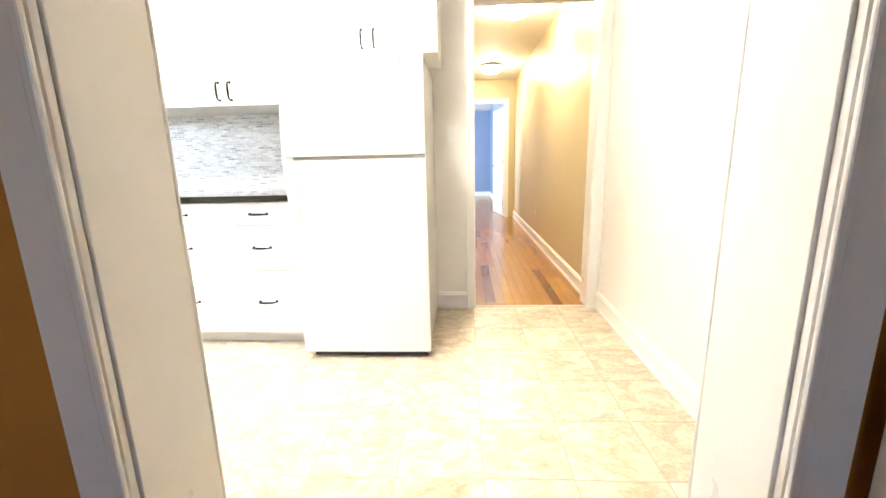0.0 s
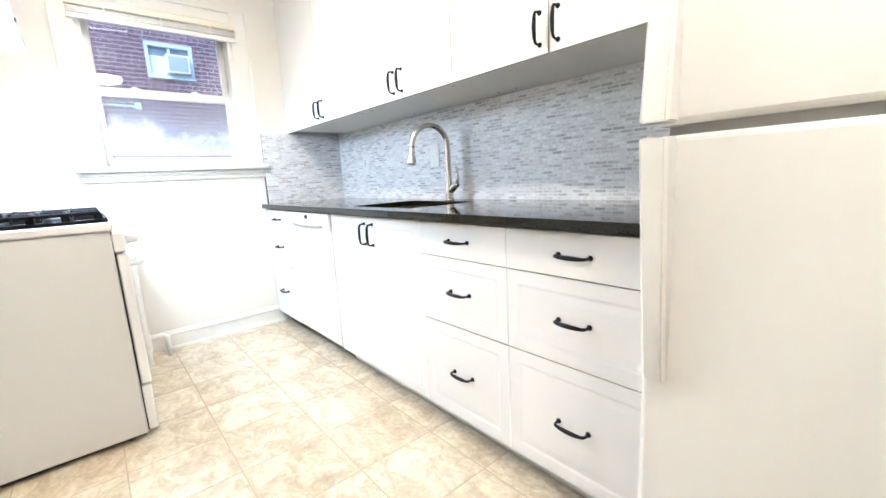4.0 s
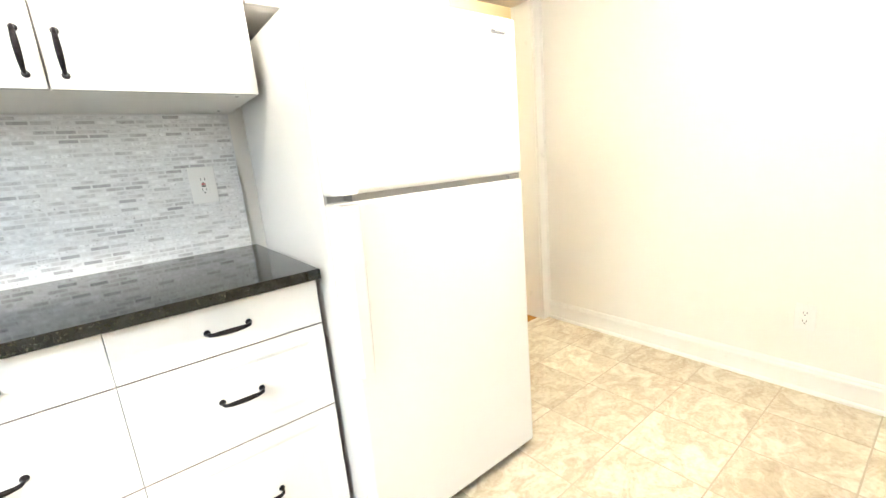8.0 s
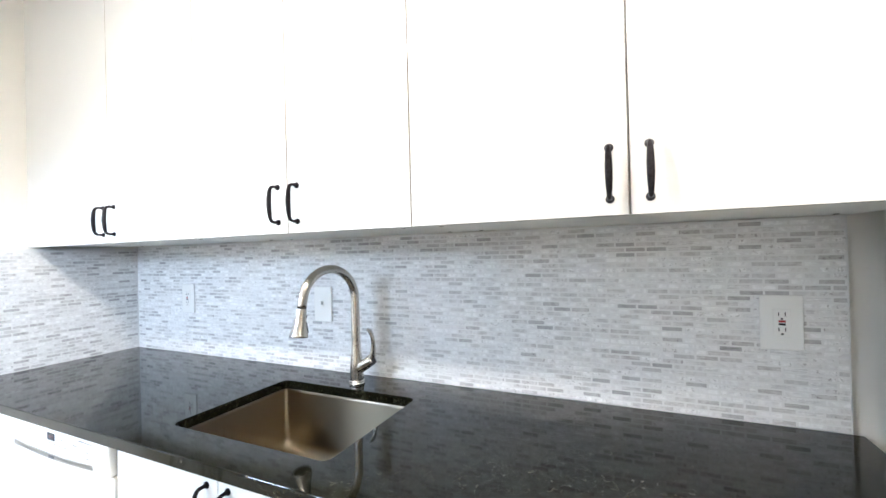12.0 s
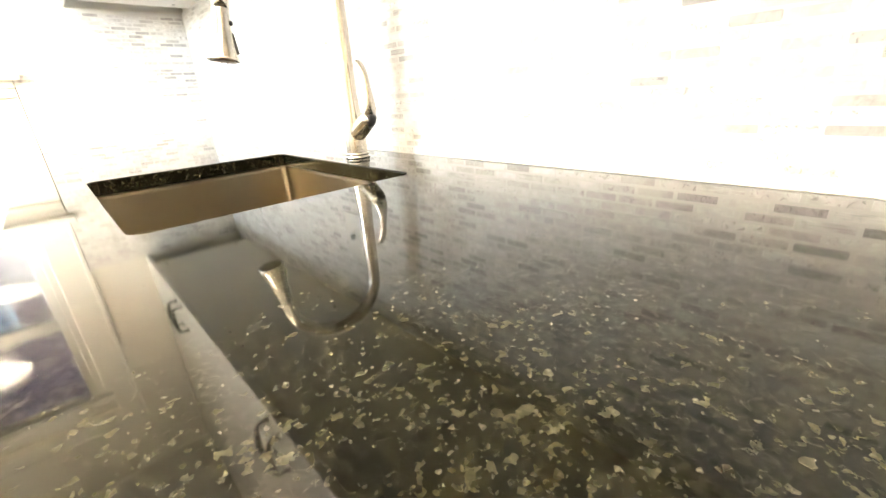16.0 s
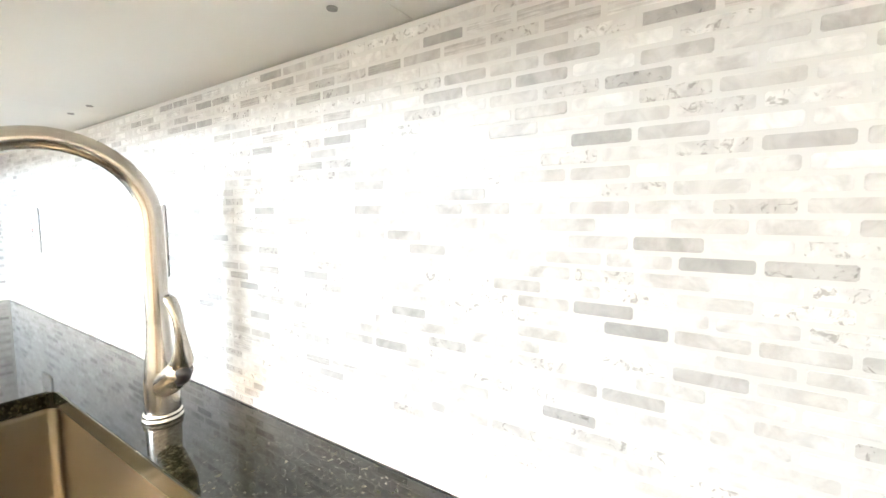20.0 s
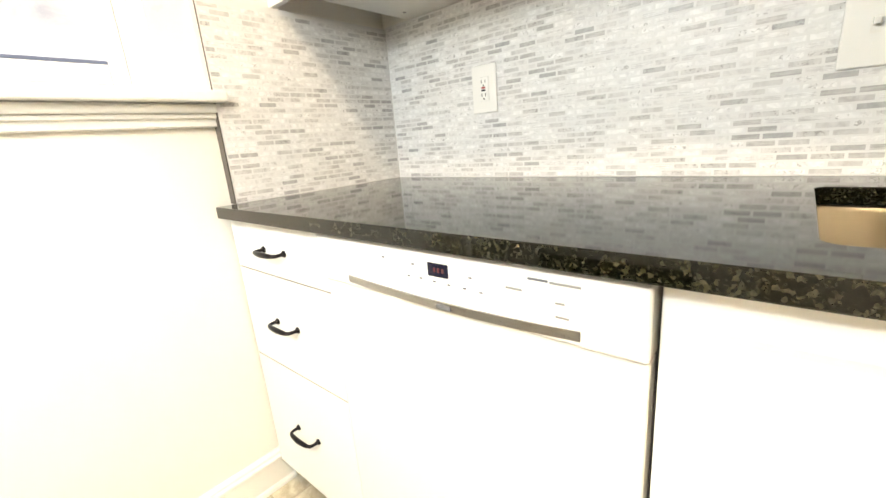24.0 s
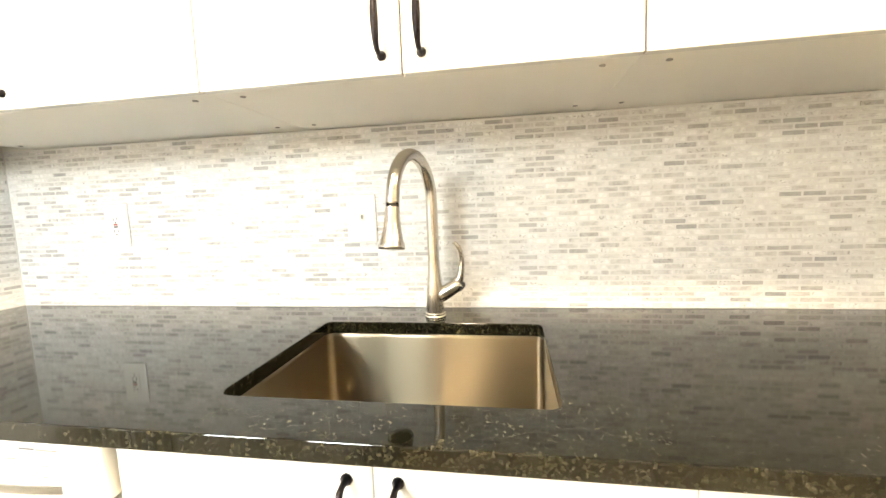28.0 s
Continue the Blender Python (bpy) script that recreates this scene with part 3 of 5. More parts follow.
SHOE = [(0.012, 0.0), (0.020, 0.0), (0.0195, 0.010), (0.016, 0.017), (0.012, 0.019)]


def baseboard(name, start, end, normal, label="white painted baseboard with a moulded cap"):
    ob = structure(name, profile_run(BB, start, end, normal), TRIM, label, "baseboard")
    part("shoe_moulding", profile_run(SHOE, start, end, normal), TRIM, ob)
    return ob


baseboard("baseboard_east", (RIGHT, NEAR, 0), (RIGHT, BACK, 0), (-1, 0, 0))
baseboard("baseboard_west", (LEFT, 1.80, 0), (LEFT, 2.60, 0), (1, 0, 0))
baseboard("baseboard_west_corner", (LEFT, NEAR, 0), (LEFT, 1.12, 0), (1, 0, 0))
baseboard("baseboard_north", (-0.90, BACK, 0), (0.0, BACK, 0), (0, -1, 0))
baseboard("baseboard_south", (-2.66, NEAR, 0), (IN_X0 - 0.09, NEAR, 0), (0, 1, 0))
baseboard("baseboard_hall", (HALL_X1, HALL_Y + 0.02, 0), (HALL_X1, HALL_END, 0), (-1, 0, 0))
baseboard("baseboard_hall_west", (HALL_X0, HALL_Y + 0.02, 0), (HALL_X0, HALL_END, 0), (1, 0, 0))
baseboard("baseboard_blue_room", (-2.1, 13.1, 0), (0.80, 13.1, 0), (0, -1, 0))
baseboard("baseboard_blue_room_east", (0.80, HALL_END + 0.90, 0), (0.80, 13.1, 0), (-1, 0, 0))


def casing_side(x0, x1, y, out, z1, bead):
    """Upright board with a raised bead along one edge, standing off the wall face y by out (its sign says which side)."""
    bm = box(x0, x1, min(y, y + out), max(y, y + out), 0, z1, 0.003)
    b0, b1 = (x0, x0 + 0.014) if bead == "low" else (x1 - 0.014, x1)
    box(b0, b1, min(y + out, y + out * 1.5), max(y + out, y + out * 1.5), 0, z1, 0.003, 2, bm=bm)
    return bm


def doorway(name, x0, x1, head, faces, y0, y1, width, label):
    """A cased opening: jamb lining and casings on the wall faces given as (plane, outward sign, bead edges)."""
    frame_ob = thing(name, ((x0 + x1) / 2, y0, 0), label, "doorway", kind="structure")
    part("jamb", box(x0 - 0.012, x0, y0, y1, 0, head, 0.001), TRIM, frame_ob)
    part("jamb", box(x1, x1 + 0.012, y0, y1, 0, head, 0.001), TRIM, frame_ob)
    part("head_jamb", box(x0 - 0.012, x1 + 0.012, y0, y1, head, head + 0.012, 0.001), TRIM, frame_ob)
    for plane, sign, bead in faces:
        o = 0.016 * sign
        right = 0.079 if name == "doorway_hall" and sign < 0 else min(width, 0.075 if bead == "out" else width)
        part("casing", casing_side(x0 - width, x0 - 0.004, plane, o, head + 0.004, "high" if bead == "in" else "low"), TRIM, frame_ob)
        part("casing", casing_side(x1 + 0.004, x1 + right, plane, o, head + 0.004, "low" if bead == "in" else "high"), TRIM, frame_ob)
        bm = box(x0 - width, x1 + right, min(plane, plane + o), max(plane, plane + o), head + 0.004, head + width, 0.003)
        part("head_casing", bm, TRIM, frame_ob)
    return frame_ob


doorway("doorway_hall", DOOR_X0, DOOR_X1, DOOR_H, [(BACK, -1, "out"), (HALL_Y + 0.02, 1, "out")], BACK, HALL_Y + 0.02, 0.065, "white painted cased opening between kitchen and hall")
doorway("doorway_first_room", IN_X0, IN_X1, 2.055, [(NEAR, 1, "in"), (0.755, -1, "in")], 0.755, NEAR, 0.077, "cream painted cased opening into the kitchen")
doorway("doorway_hall_end", 0.012, 0.753, 2.085, [(HALL_END, -1, "out")], HALL_END, HALL_END + 0.12, 0.09, "white cased doorway at the hall's end")
structure("threshold", box(DOOR_X0, DOOR_X1, 3.222, 3.25, -0.01, 0.006, 0.003), painted("pale_threshold", (0.62, 0.55, 0.42), 0.4, 0.06, 60, 0.1), "pale threshold strip between tile and oak floor", "threshold")


def door_leaf(name, x0, x1, y0, y1, label, knob_x, knob_y, knob_dir):
    d = thing(name, ((x0 + x1) / 2, (y0 + y1) / 2, 0.01), label, "door", kind="structure")
    leaf = part("leaf", box(x0, x1, y0, y1, 0.01, 2.04, 0.002), TRIM, d)
    kx = Vector(knob_dir)
    c = Vector((knob_x, knob_y, 0.96))
    part("door_handle", sweep([c, c + kx * 0.004, c + kx * 0.012, c + kx * 0.03, c + kx * 0.045, c + kx * 0.06, c + kx * 0.066], [0.028, 0.028, 0.012, 0.011, 0.026, 0.026, 0.012], 16), NICKEL, d, "satin metal knob", smooth=True)
    for z in (0.25, 1.05, 1.82):
        yh = y1 if name == "door_first_room" else y0
        part("hinge", sweep([(x0 - 0.004, yh, z - 0.045), (x0 - 0.004, yh, z + 0.045)], 0.006, 8), NICKEL, d)
    return d


far_door = door_leaf("door_hall_end", 0.735, 0.77, HALL_END + 0.125, HALL_END + 0.87, "white painted door standing open into the bedroom", 0.735, HALL_END + 0.80, (-1, 0, 0))
far_door.matrix_basis = Matrix.Translation((0.752, HALL_END + 0.125, 0)) @ pose(0, 0, 0, 0, 0, 10.3) @ Matrix.Translation((-0.752, -HALL_END - 0.125, 0)) @ far_door.matrix_basis
door_leaf("door_first_room", 0.446, 1.206, 0.692, 0.727, "white painted door folded back against the brown wall", 1.136, 0.692, (0, -1, 0))


def ceiling_lamp(at, group, glass, label):
    """A flush dome: metal pan, glass bowl and a small finial."""
    lamp = thing("ceiling_lamp", at, label, "ceiling lamp", group)
    o = Vector(at)
    part("pan", turned([(0, 0), (0.085, 0), (0.09, -0.012), (0.17, -0.03), (0.178, -0.034), (0.172, -0.04), (0, -0.04)], 32, o), NICKEL, lamp, smooth=True)
    part("shade", turned([(0.165, -0.04), (0.163, -0.055), (0.15, -0.082), (0.12, -0.108), (0.08, -0.124), (0.04, -0.131), (0, -0.133)], 32, o), glass, lamp, "lit frosted glass bowl", smooth=True)
    part("finial", turned([(0.0, -0.13), (0.012, -0.132), (0.014, -0.139), (0.008, -0.146), (0.006, -0.152), (0, -0.155)], 12, o), NICKEL, lamp, smooth=True)
    return lamp


ceiling_lamp((-2.4, 1.90, CEILING), "kitchen ceiling lamps", DOME, "lit frosted dome lamp flush on the kitchen ceiling")
ceiling_lamp((-0.45, 1.96, CEILING), "kitchen ceiling lamps", DOME, "lit frosted dome lamp flush on the kitchen ceiling")
ceiling_lamp((0.47, 4.50, CEILING - 0.02), "hall ceiling lamps", HALLDOME, "lit frosted dome lamp flush on the hall ceiling")
ceiling_lamp((0.42, 7.0, CEILING - 0.02), "hall ceiling lamps", HALLDOME, "lit frosted dome lamp flush on the hall ceiling")

# ---- window ----
window = thing("window_1", (LEFT, 2.065, 1.14), "white double-hung kitchen window with a deep stool", "window", kind="structure")
wy0, wy1, wz0, wz1 = WIN


def casing_w(y0, y1, z0, z1, bead):
    bm = box(LEFT, LEFT + 0.018, y0, y1, z0, z1, 0.003)
    if bead == "low":
        box(LEFT + 0.018, LEFT + 0.027, y0, y0 + 0.018, z0, z1, 0.003, 2, bm=bm)
    elif bead == "high":
        box(LEFT + 0.018, LEFT + 0.027, y1 - 0.018, y1, z0, z1, 0.003, 2, bm=bm)
    else:
        box(LEFT + 0.018, LEFT + 0.027, y0, y1, z1 - 0.018, z1, 0.003, 2, bm=bm)
    return bm


part("casing", casing_w(1.553, wy0 + 0.004, 1.20, 2.22, "low"), TRIM, window)
part("casing", casing_w(wy1 - 0.004, 2.585, 1.20, 2.22, "high"), TRIM, window)
part("head_casing", casing_w(wy0 + 0.004, wy1 - 0.004, 2.135, 2.22, "top"), TRIM, window)
part("window_sill", box(-3.84, -3.705, 1.535, 2.607, 1.172, 1.20, 0.007, 3), TRIM, window, "white stool with a rounded nose")
bm = box(LEFT, LEFT + 0.016, 1.56, 2.585, 1.115, 1.171, 0.003)
box(LEFT + 0.016, LEFT + 0.034, 1.56, 2.585, 1.148, 1.171, 0.006, 2, bm=bm)
box(LEFT + 0.016, LEFT + 0.024, 1.56, 2.585, 1.136, 1.148, 0.003, 2, bm=bm)
part("apron", bm, TRIM, window)
for y0, y1 in ((wy0, wy0 + 0.03), (wy1 - 0.03, wy1)):
    part("window_frame", box(-3.925, LEFT, y0, y1, 1.20, wz1, 0.002), SIDING, window)
part("window_frame", box(-3.925, LEFT, wy0 + 0.03, wy1 - 0.03, wz1 - 0.02, wz1, 0.002), SIDING, window)
part("window_frame", box(-3.925, -3.84, wy0 + 0.03, wy1 - 0.03, 1.20, 1.222, 0.002), SIDING, window)


def sash(name, x0, x1, z0, z1, bottom, top):
    s = part(name, box(x0, x1, wy0 + 0.031, wy0 + 0.068, z0, z1, 0.004, 2), SIDING, window)
    part("stile", box(x0, x1, wy1 - 0.068, wy1 - 0.031, z0, z1, 0.004, 2), SIDING, s)
    part("bottom_rail", box(x0, x1, wy0 + 0.068, wy1 - 0.068, z0, z0 + bottom, 0.004, 2), SIDING, s)
    part("top_rail", box(x0, x1, wy0 + 0.068, wy1 - 0.068, z1 - top, z1, 0.004, 2), SIDING, s)
    xm = (x0 + x1) / 2
    for dx in (-0.007, 0.007):
        g = part("pane", box(xm + dx - 0.0015, xm + dx + 0.0015, wy0 + 0.066, wy1 - 0.066, z0 + bottom - 0.002, z1 - top + 0.002), FOGGED if dx > 0 and name == "lower_sash" else GLASS, s, "fogged glass pane" if dx > 0 and name == "lower_sash" else "clear glass pane")
        g.visible_shadow = False
    return s


sash("upper_sash", -3.905, -3.880, 1.645, wz1 - 0.02, 0.04, 0.045)
# dark blue-gray strip stands for the gasket's shadow at the lower pane
bead = painted("bead_shadow_gray", (0.13, 0.15, 0.22), 0.5, 0.05, 60, 0.05)
low = sash("lower_sash", -3.870, -3.842, 1.222, 1.684, 0.045, 0.055)
part("bead_shadow_line", box(-3.8505, -3.8435, wy0 + 0.068, wy1 - 0.068, 1.2672, 1.2745), bead, low, "gasket's shadow line painted along the bottom of the pane")
for y in (1.90, 2.23):
    bm = box(-3.868, -3.846, y - 0.030, y + 0.030, 1.684, 1.690, 0.002)
    box(-3.864, -3.848, y - 0.018, y + 0.012, 1.690, 1.698, 0.003, bm=bm)
    part("sash_lock", bm, PLASTIC, low)

blind = thing("window_blind", (-3.75, 2.065, 2.03), "raised cream slatted blind stacked under its head rail", "window blind")
part("head_rail", box(-3.765 + 0.029, -3.705, 1.628, 2.495, 2.085, 2.122, 0.003), painted("cream_blind", (0.78, 0.73, 0.62), 0.4, 0.03, 40, 0.05), blind)
for i in range(9):
    z = 2.045 + i * 0.0035
    tilt = 0.004 * math.sin(i * 1.7)
    bm = box(-3.735, -3.708, 1.633, 2.49, z, z + 0.0022)
    for v in bm.verts:
        v.co.z += tilt * (v.co.y - 2.07)
    part("slat", bm, PLASTIC, blind)
part("bottom_rail", box(-3.737, -3.706, 1.630, 2.493, 2.014, 2.040, 0.004, 2), PLASTIC, blind)
for y in (1.80, 2.07, 2.34):
    part("ladder_tape", box(-3.7065, -3.7055, y - 0.004, y + 0.004, 2.016, 2.115), PLASTIC, blind)

# ---- counter and cabinets ----


def make_handle():
    """A bar pull: two flared feet, bent stems and a thicker flattened grip; length along x, standing off along -y."""
    L = 0.0495
    path = [(-L, 0, 0), (-L, -0.003, 0), (-L, -0.007, 0), (-L, -0.018, 0), (-L + 0.003, -0.025, 0), (-L + 0.010, -0.029, 0), (-0.030, -0.031, 0), (-0.012, -0.0325, 0), (0, -0.033, 0), (0.012, -0.0325, 0), (0.030, -0.031, 0), (L - 0.010, -0.029, 0), (L - 0.003, -0.025, 0), (L, -0.018, 0), (L, -0.007, 0), (L, -0.003, 0), (L, 0, 0)]
    radii = [0.0085, 0.0085, 0.0045, 0.0042, 0.0048, 0.0050, 0.0060, 0.0068, 0.0070, 0.0068, 0.0060, 0.0050, 0.0048, 0.0042, 0.0045, 0.0085, 0.0085]
    bm = sweep(path, radii, 10)
    me = bpy.data.meshes.new("handle")
    for f in bm.faces:
        f.smooth = True
    bm.to_mesh(me)
    bm.free()
    me.materials.append(BRONZE)
    return me


HANDLE = make_handle()


def handle(parent, x, y, z, upright=False):
    return placed("handle", HANDLE, parent, "dark bronze bar pull", pose(x, y, z, 0, 90 if upright else 0, 0))


def front(name, parent, x0, x1, z0, z1, y, panel=True, thick=0.019):
    """A door or drawer front, plain or with a routed frame round a raised field."""
    bm = box(x0, x1, y, y + thick, z0, z1, 0.0018, 2)
    if panel and z1 - z0 > 0.2:
        face = min(bm.faces, key=lambda f: f.calc_center_median().y if abs(f.normal.y) > 0.9 else 9)
        bmesh.ops.inset_region(bm, faces=[face], thickness=0.058)
        bmesh.ops.inset_region(bm, faces=[face], thickness=0.014, depth=-0.0022)
        bmesh.ops.inset_region(bm, faces=[face], thickness=0.034, depth=0.0014)
    for f in bm.faces:                                   # brown gap shade painted on upright edges of wall doors, level edges of base fronts
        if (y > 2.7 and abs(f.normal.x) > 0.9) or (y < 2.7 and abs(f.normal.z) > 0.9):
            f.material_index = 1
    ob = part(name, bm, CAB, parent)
    ob.data.materials.append(GAP_SHADE)
    return ob


FRONT, BODY0, TOP, KICK = 2.566, 2.585, 0.884, 0.088
GAP = 0.0013


def open_case(c, material, x0, x1, y0, y1, z0, z1, top=True):
    """A cabinet carcass of boards, open behind its fronts."""
    part("side_panel", box(x0, x0 + 0.016, y0, y1, z0, z1), material, c)
    part("side_panel", box(x1 - 0.016, x1, y0, y1, z0, z1), material, c)
    part("bottom_panel", box(x0 + 0.016, x1 - 0.016, y0, y1, z0, z0 + 0.016), material, c)
    part("back_panel", box(x0 + 0.016, x1 - 0.016, y1 - 0.008, y1, z0 + 0.016, z1), material, c)
    if top:
        part("top_panel", box(x0 + 0.016, x1 - 0.016, y0, y1 - 0.008, z1 - 0.016, z1), material, c)
    else:
        part("front_rail", box(x0 + 0.016, x1 - 0.016, y0, y0 + 0.018, z1 - 0.02, z1), material, c)


def base_cabinet(x0, x1, kind, label, close_left=False):
    c = thing("base_cabinet", ((x0 + x1) / 2, 2.9, 0), label, "base cabinet", "kitchen base cabinets")
    open_case(c, SHADED_CARCASS, x0 + 0.0005, x1 - 0.0005, BODY0, 3.19, KICK, TOP - 0.001, top=kind != "sink")
    if kind == "narrow":
        # dark board put in where the toe recess lies in shade
        part("toe_kick", box(x0, x1, 2.70, 2.715, 0.004, KICK), GASKET, c, "dark board standing for the toe recess's shade")
    else:
        part("toe_kick", box(x0, x1, 2.638, 2.653, 0.001, KICK), TOEKICK, c)
    for x in (x0 + 0.05, x1 - 0.05):
        for y in (2.74, 3.12):
            part("leg", turned([(0, 0), (0.022, 0), (0.022, 0.006), (0.014, 0.012), (0.014, KICK)], 12, (x, y, 0)), BLACK, c)
    if kind == "sink":
        xm = (x0 + x1) / 2
        d = front("door", c, x0 + 0.0010, xm - 0.0011, KICK, 0.874, FRONT)
        handle(d, xm - 0.037, FRONT, 0.790, True)
        d = front("door", c, xm + 0.0011, x1 - 0.0006, KICK, 0.874, FRONT)
        handle(d, xm + 0.035, FRONT, 0.790, True)
    else:
        xm = (x0 + x1) / 2
        for z0, z1, zh in ((0.7435, 0.874, 0.808), (0.4745, 0.7405, 0.612), (KICK, 0.4715, 0.284)):
            d = front("drawer_front", c, x0 + 0.0006, x1 - (GAP if kind == "narrow" else 0.0006), z0, z1, FRONT, panel=kind == "wide")
            handle(d, xm, FRONT, zh)
    return c


base_cabinet(-3.757, -3.320, "narrow", "white drawer cabinet with three flat fronts beside the window wall")
base_cabinet(-2.688, -1.888, "sink", "white two-door sink cabinet with routed fronts and dark pulls")
base_cabinet(-1.888, -1.430, "wide", "white drawer cabinet with three fronts and dark pulls")
base_cabinet(-1.430, -0.938, "wide", "white drawer cabinet with three fronts beside the refrigerator")


def round_rect(x0, x1, y0, y1, r, n=6):
    pts = []
    for cx, cy, a0 in ((x1 - r, y1 - r, 0), (x0 + r, y1 - r, 90), (x0 + r, y0 + r, 180), (x1 - r, y0 + r, 270)):
        for k in range(n + 1):
            a = radians(a0 + 90 * k / n)
            pts.append((cx + r * math.cos(a), cy + r * math.sin(a)))
    return pts


def slab_with_hole(name, outer, hole, z0, z1, ease, material):
    cu = bpy.data.curves.new(name, "CURVE")
    cu.dimensions, cu.fill_mode = "2D", "BOTH"
    cu.extrude, cu.bevel_depth, cu.bevel_resolution = (z1 - z0) / 2 - ease, ease, 3
    cu.offset = -ease
    for pts in (outer, hole):
        s = cu.splines.new("POLY")
        s.points.add(len(pts) - 1)
        for p, (x, y) in zip(s.points, pts):
            p.co = (x, y, 0, 1)
        s.use_cyclic_u = True
    tmp = bpy.data.objects.new(name, cu)
    scene.collection.objects.link(tmp)
    dg = bpy.context.evaluated_depsgraph_get()
    me = bpy.data.meshes.new_from_object(tmp.evaluated_get(dg))
    bpy.data.objects.remove(tmp)
    me.transform(Matrix.Translation((0, 0, (z0 + z1) / 2)))
    me.materials.clear()
    me.materials.append(material)
    for f in me.polygons:
        f.use_smooth = False
    return new(name, me)


SINK = (-2.568, -2.032, 2.638, 3.044)
counter = slab_with_hole("countertop", [(-3.737, 2.530), (-0.934, 2.530), (-0.934, 3.199), (-3.737, 3.199)], round_rect(*SINK, 0.022)[::-1], TOP, 0.914, 0.0022, GRANITE)
tagged(counter, "polished dark green-black granite countertop with a sink cut-out", "countertop")

sink = thing("sink", (-2.300, 2.836, 0.68), "undermount brushed stainless steel sink bowl", "sink")
sx0, sx1, sy0, sy1 = SINK
bm = bmesh.new()
loops = []
for inset, z, r in ((-0.02, TOP - 0.002, 0.03), (-0.006, TOP - 0.002, 0.016), (-0.004, TOP - 0.004, 0.015), (-0.004, TOP - 0.012, 0.015), (-0.004, 0.704, 0.015), (-0.003, 0.694, 0.016), (0.002, 0.685, 0.018), (0.010, 0.6785, 0.02), (0.022, 0.6755, 0.024), (0.040, 0.6745, 0.03), (0.12, 0.672, 0.05)):
    ring = []
    pts = round_rect(sx0 + inset, sx1 - inset, sy0 + inset, sy1 - inset, r, 5)
    for p, q in zip(pts, pts[1:] + pts[:1]):
        ring.append(p)
        if math.dist(p, q) > 0.05:                       # keeps the flat sides flat beside the rounded corners
            ring += [(p[0] + (q[0] - p[0]) * f, p[1] + (q[1] - p[1]) * f) for f in (0.02, 0.98)]
    loops.append([bm.verts.new((x, y, z)) for x, y in ring])
for a, b in zip(loops, loops[1:]):
    for k in range(len(a)):
        bm.faces.new((a[k], a[(k + 1) % len(a)], b[(k + 1) % len(a)], b[k]))
bm.faces.new(loops[-1])
bmesh.ops.recalc_face_normals(bm, faces=bm.faces)
bmesh.ops.reverse_faces(bm, faces=bm.faces)
bowl = part("bowl", bm, STEEL, sink, smooth=True)
part("drain", turned([(0.0, 0.6735), (0.028, 0.6735), (0.031, 0.677), (0.048, 0.6785), (0.055, 0.6745), (0.055, 0.672)], 24, (-2.300, 2.87, 0)), NICKEL, sink, smooth=True)

FX, FY = -2.297, 3.106
faucet = thing("faucet", (FX, FY, 0.914), "brushed nickel pull-down faucet with a tall arched neck", "faucet")
o = Vector((FX, FY, 0.914))
part("base_ring", turned([(0, 0), (0.027, 0), (0.027, 0.004), (0.0245, 0.005), (0.0245, 0.0065), (0.026, 0.007), (0.026, 0.011), (0.022, 0.013)], 28, o), NICKEL, faucet, smooth=True)
part("body", turned([(0.0236, 0.012), (0.0232, 0.035), (0.0224, 0.060), (0.0200, 0.085), (0.0172, 0.108), (0.0160, 0.128), (0.0154, 0.140), (0.0152, 0.1475)], 28, o), NICKEL, faucet, smooth=True)
# the arch lies in the plane towards the front of the sink, leaning a little to the window; its end splays outwards
dirv = Vector((-0.188, -0.982, 0)).normalized()
R, SPLAY = 0.107, radians(9)
zc = 1.3175 - R
neck = [o + Vector((0, 0, 0.110)), o + Vector((0, 0, 0.147))] + [o + Vector((0, 0, 0.147 + (zc - 1.061) * k / 7)) for k in range(1, 8)]
for k in range(1, 20):
    a = math.pi - (math.pi - SPLAY) * k / 19
    neck.append(Vector((FX, FY, zc)) + dirv * (R + R * math.cos(a)) + Vector((0, 0, R * math.sin(a))))
down = dirv * math.sin(SPLAY) - Vector((0, 0, math.cos(SPLAY)))
neck += [neck[-1] + down * 0.012, neck[-1] + down * 0.0240]
part("neck", sweep(neck, [0.0150] * 7 + [0.0145] * (len(neck) - 7), 20), NICKEL, faucet, smooth=True)
h0 = neck[-1] + down * 0.0005
tip = Matrix.Translation(h0) @ Vector((0, 0, -1)).rotation_difference(down).to_matrix().to_4x4()


def at_tip(bm):
    bm.transform(tip)
    return bm


part("seam_ring", at_tip(turned([(0.0138, 0.0), (0.0138, -0.0018)], 20)), BLACK, faucet)
head = part("spray_head", at_tip(turned([(0.0148, -0.0014), (0.0149, -0.0022), (0.0150, -0.005), (0.0158, -0.020), (0.0178, -0.040), (0.0222, -0.062), (0.0272, -0.080), (0.0280, -0.083), (0.0274, -0.087), (0.024, -0.088)], 28)), NICKEL, faucet, smooth=True)
part("nozzle", at_tip(turned([(0.0241, -0.0878), (0.0232, -0.084), (0.0, -0.084)], 24)), GASKET, head, "dark spray nozzle")
out = (Vector((0.62, 0.78, 0)) - down * down.dot(Vector((0.62, 0.78, 0)))).normalized()
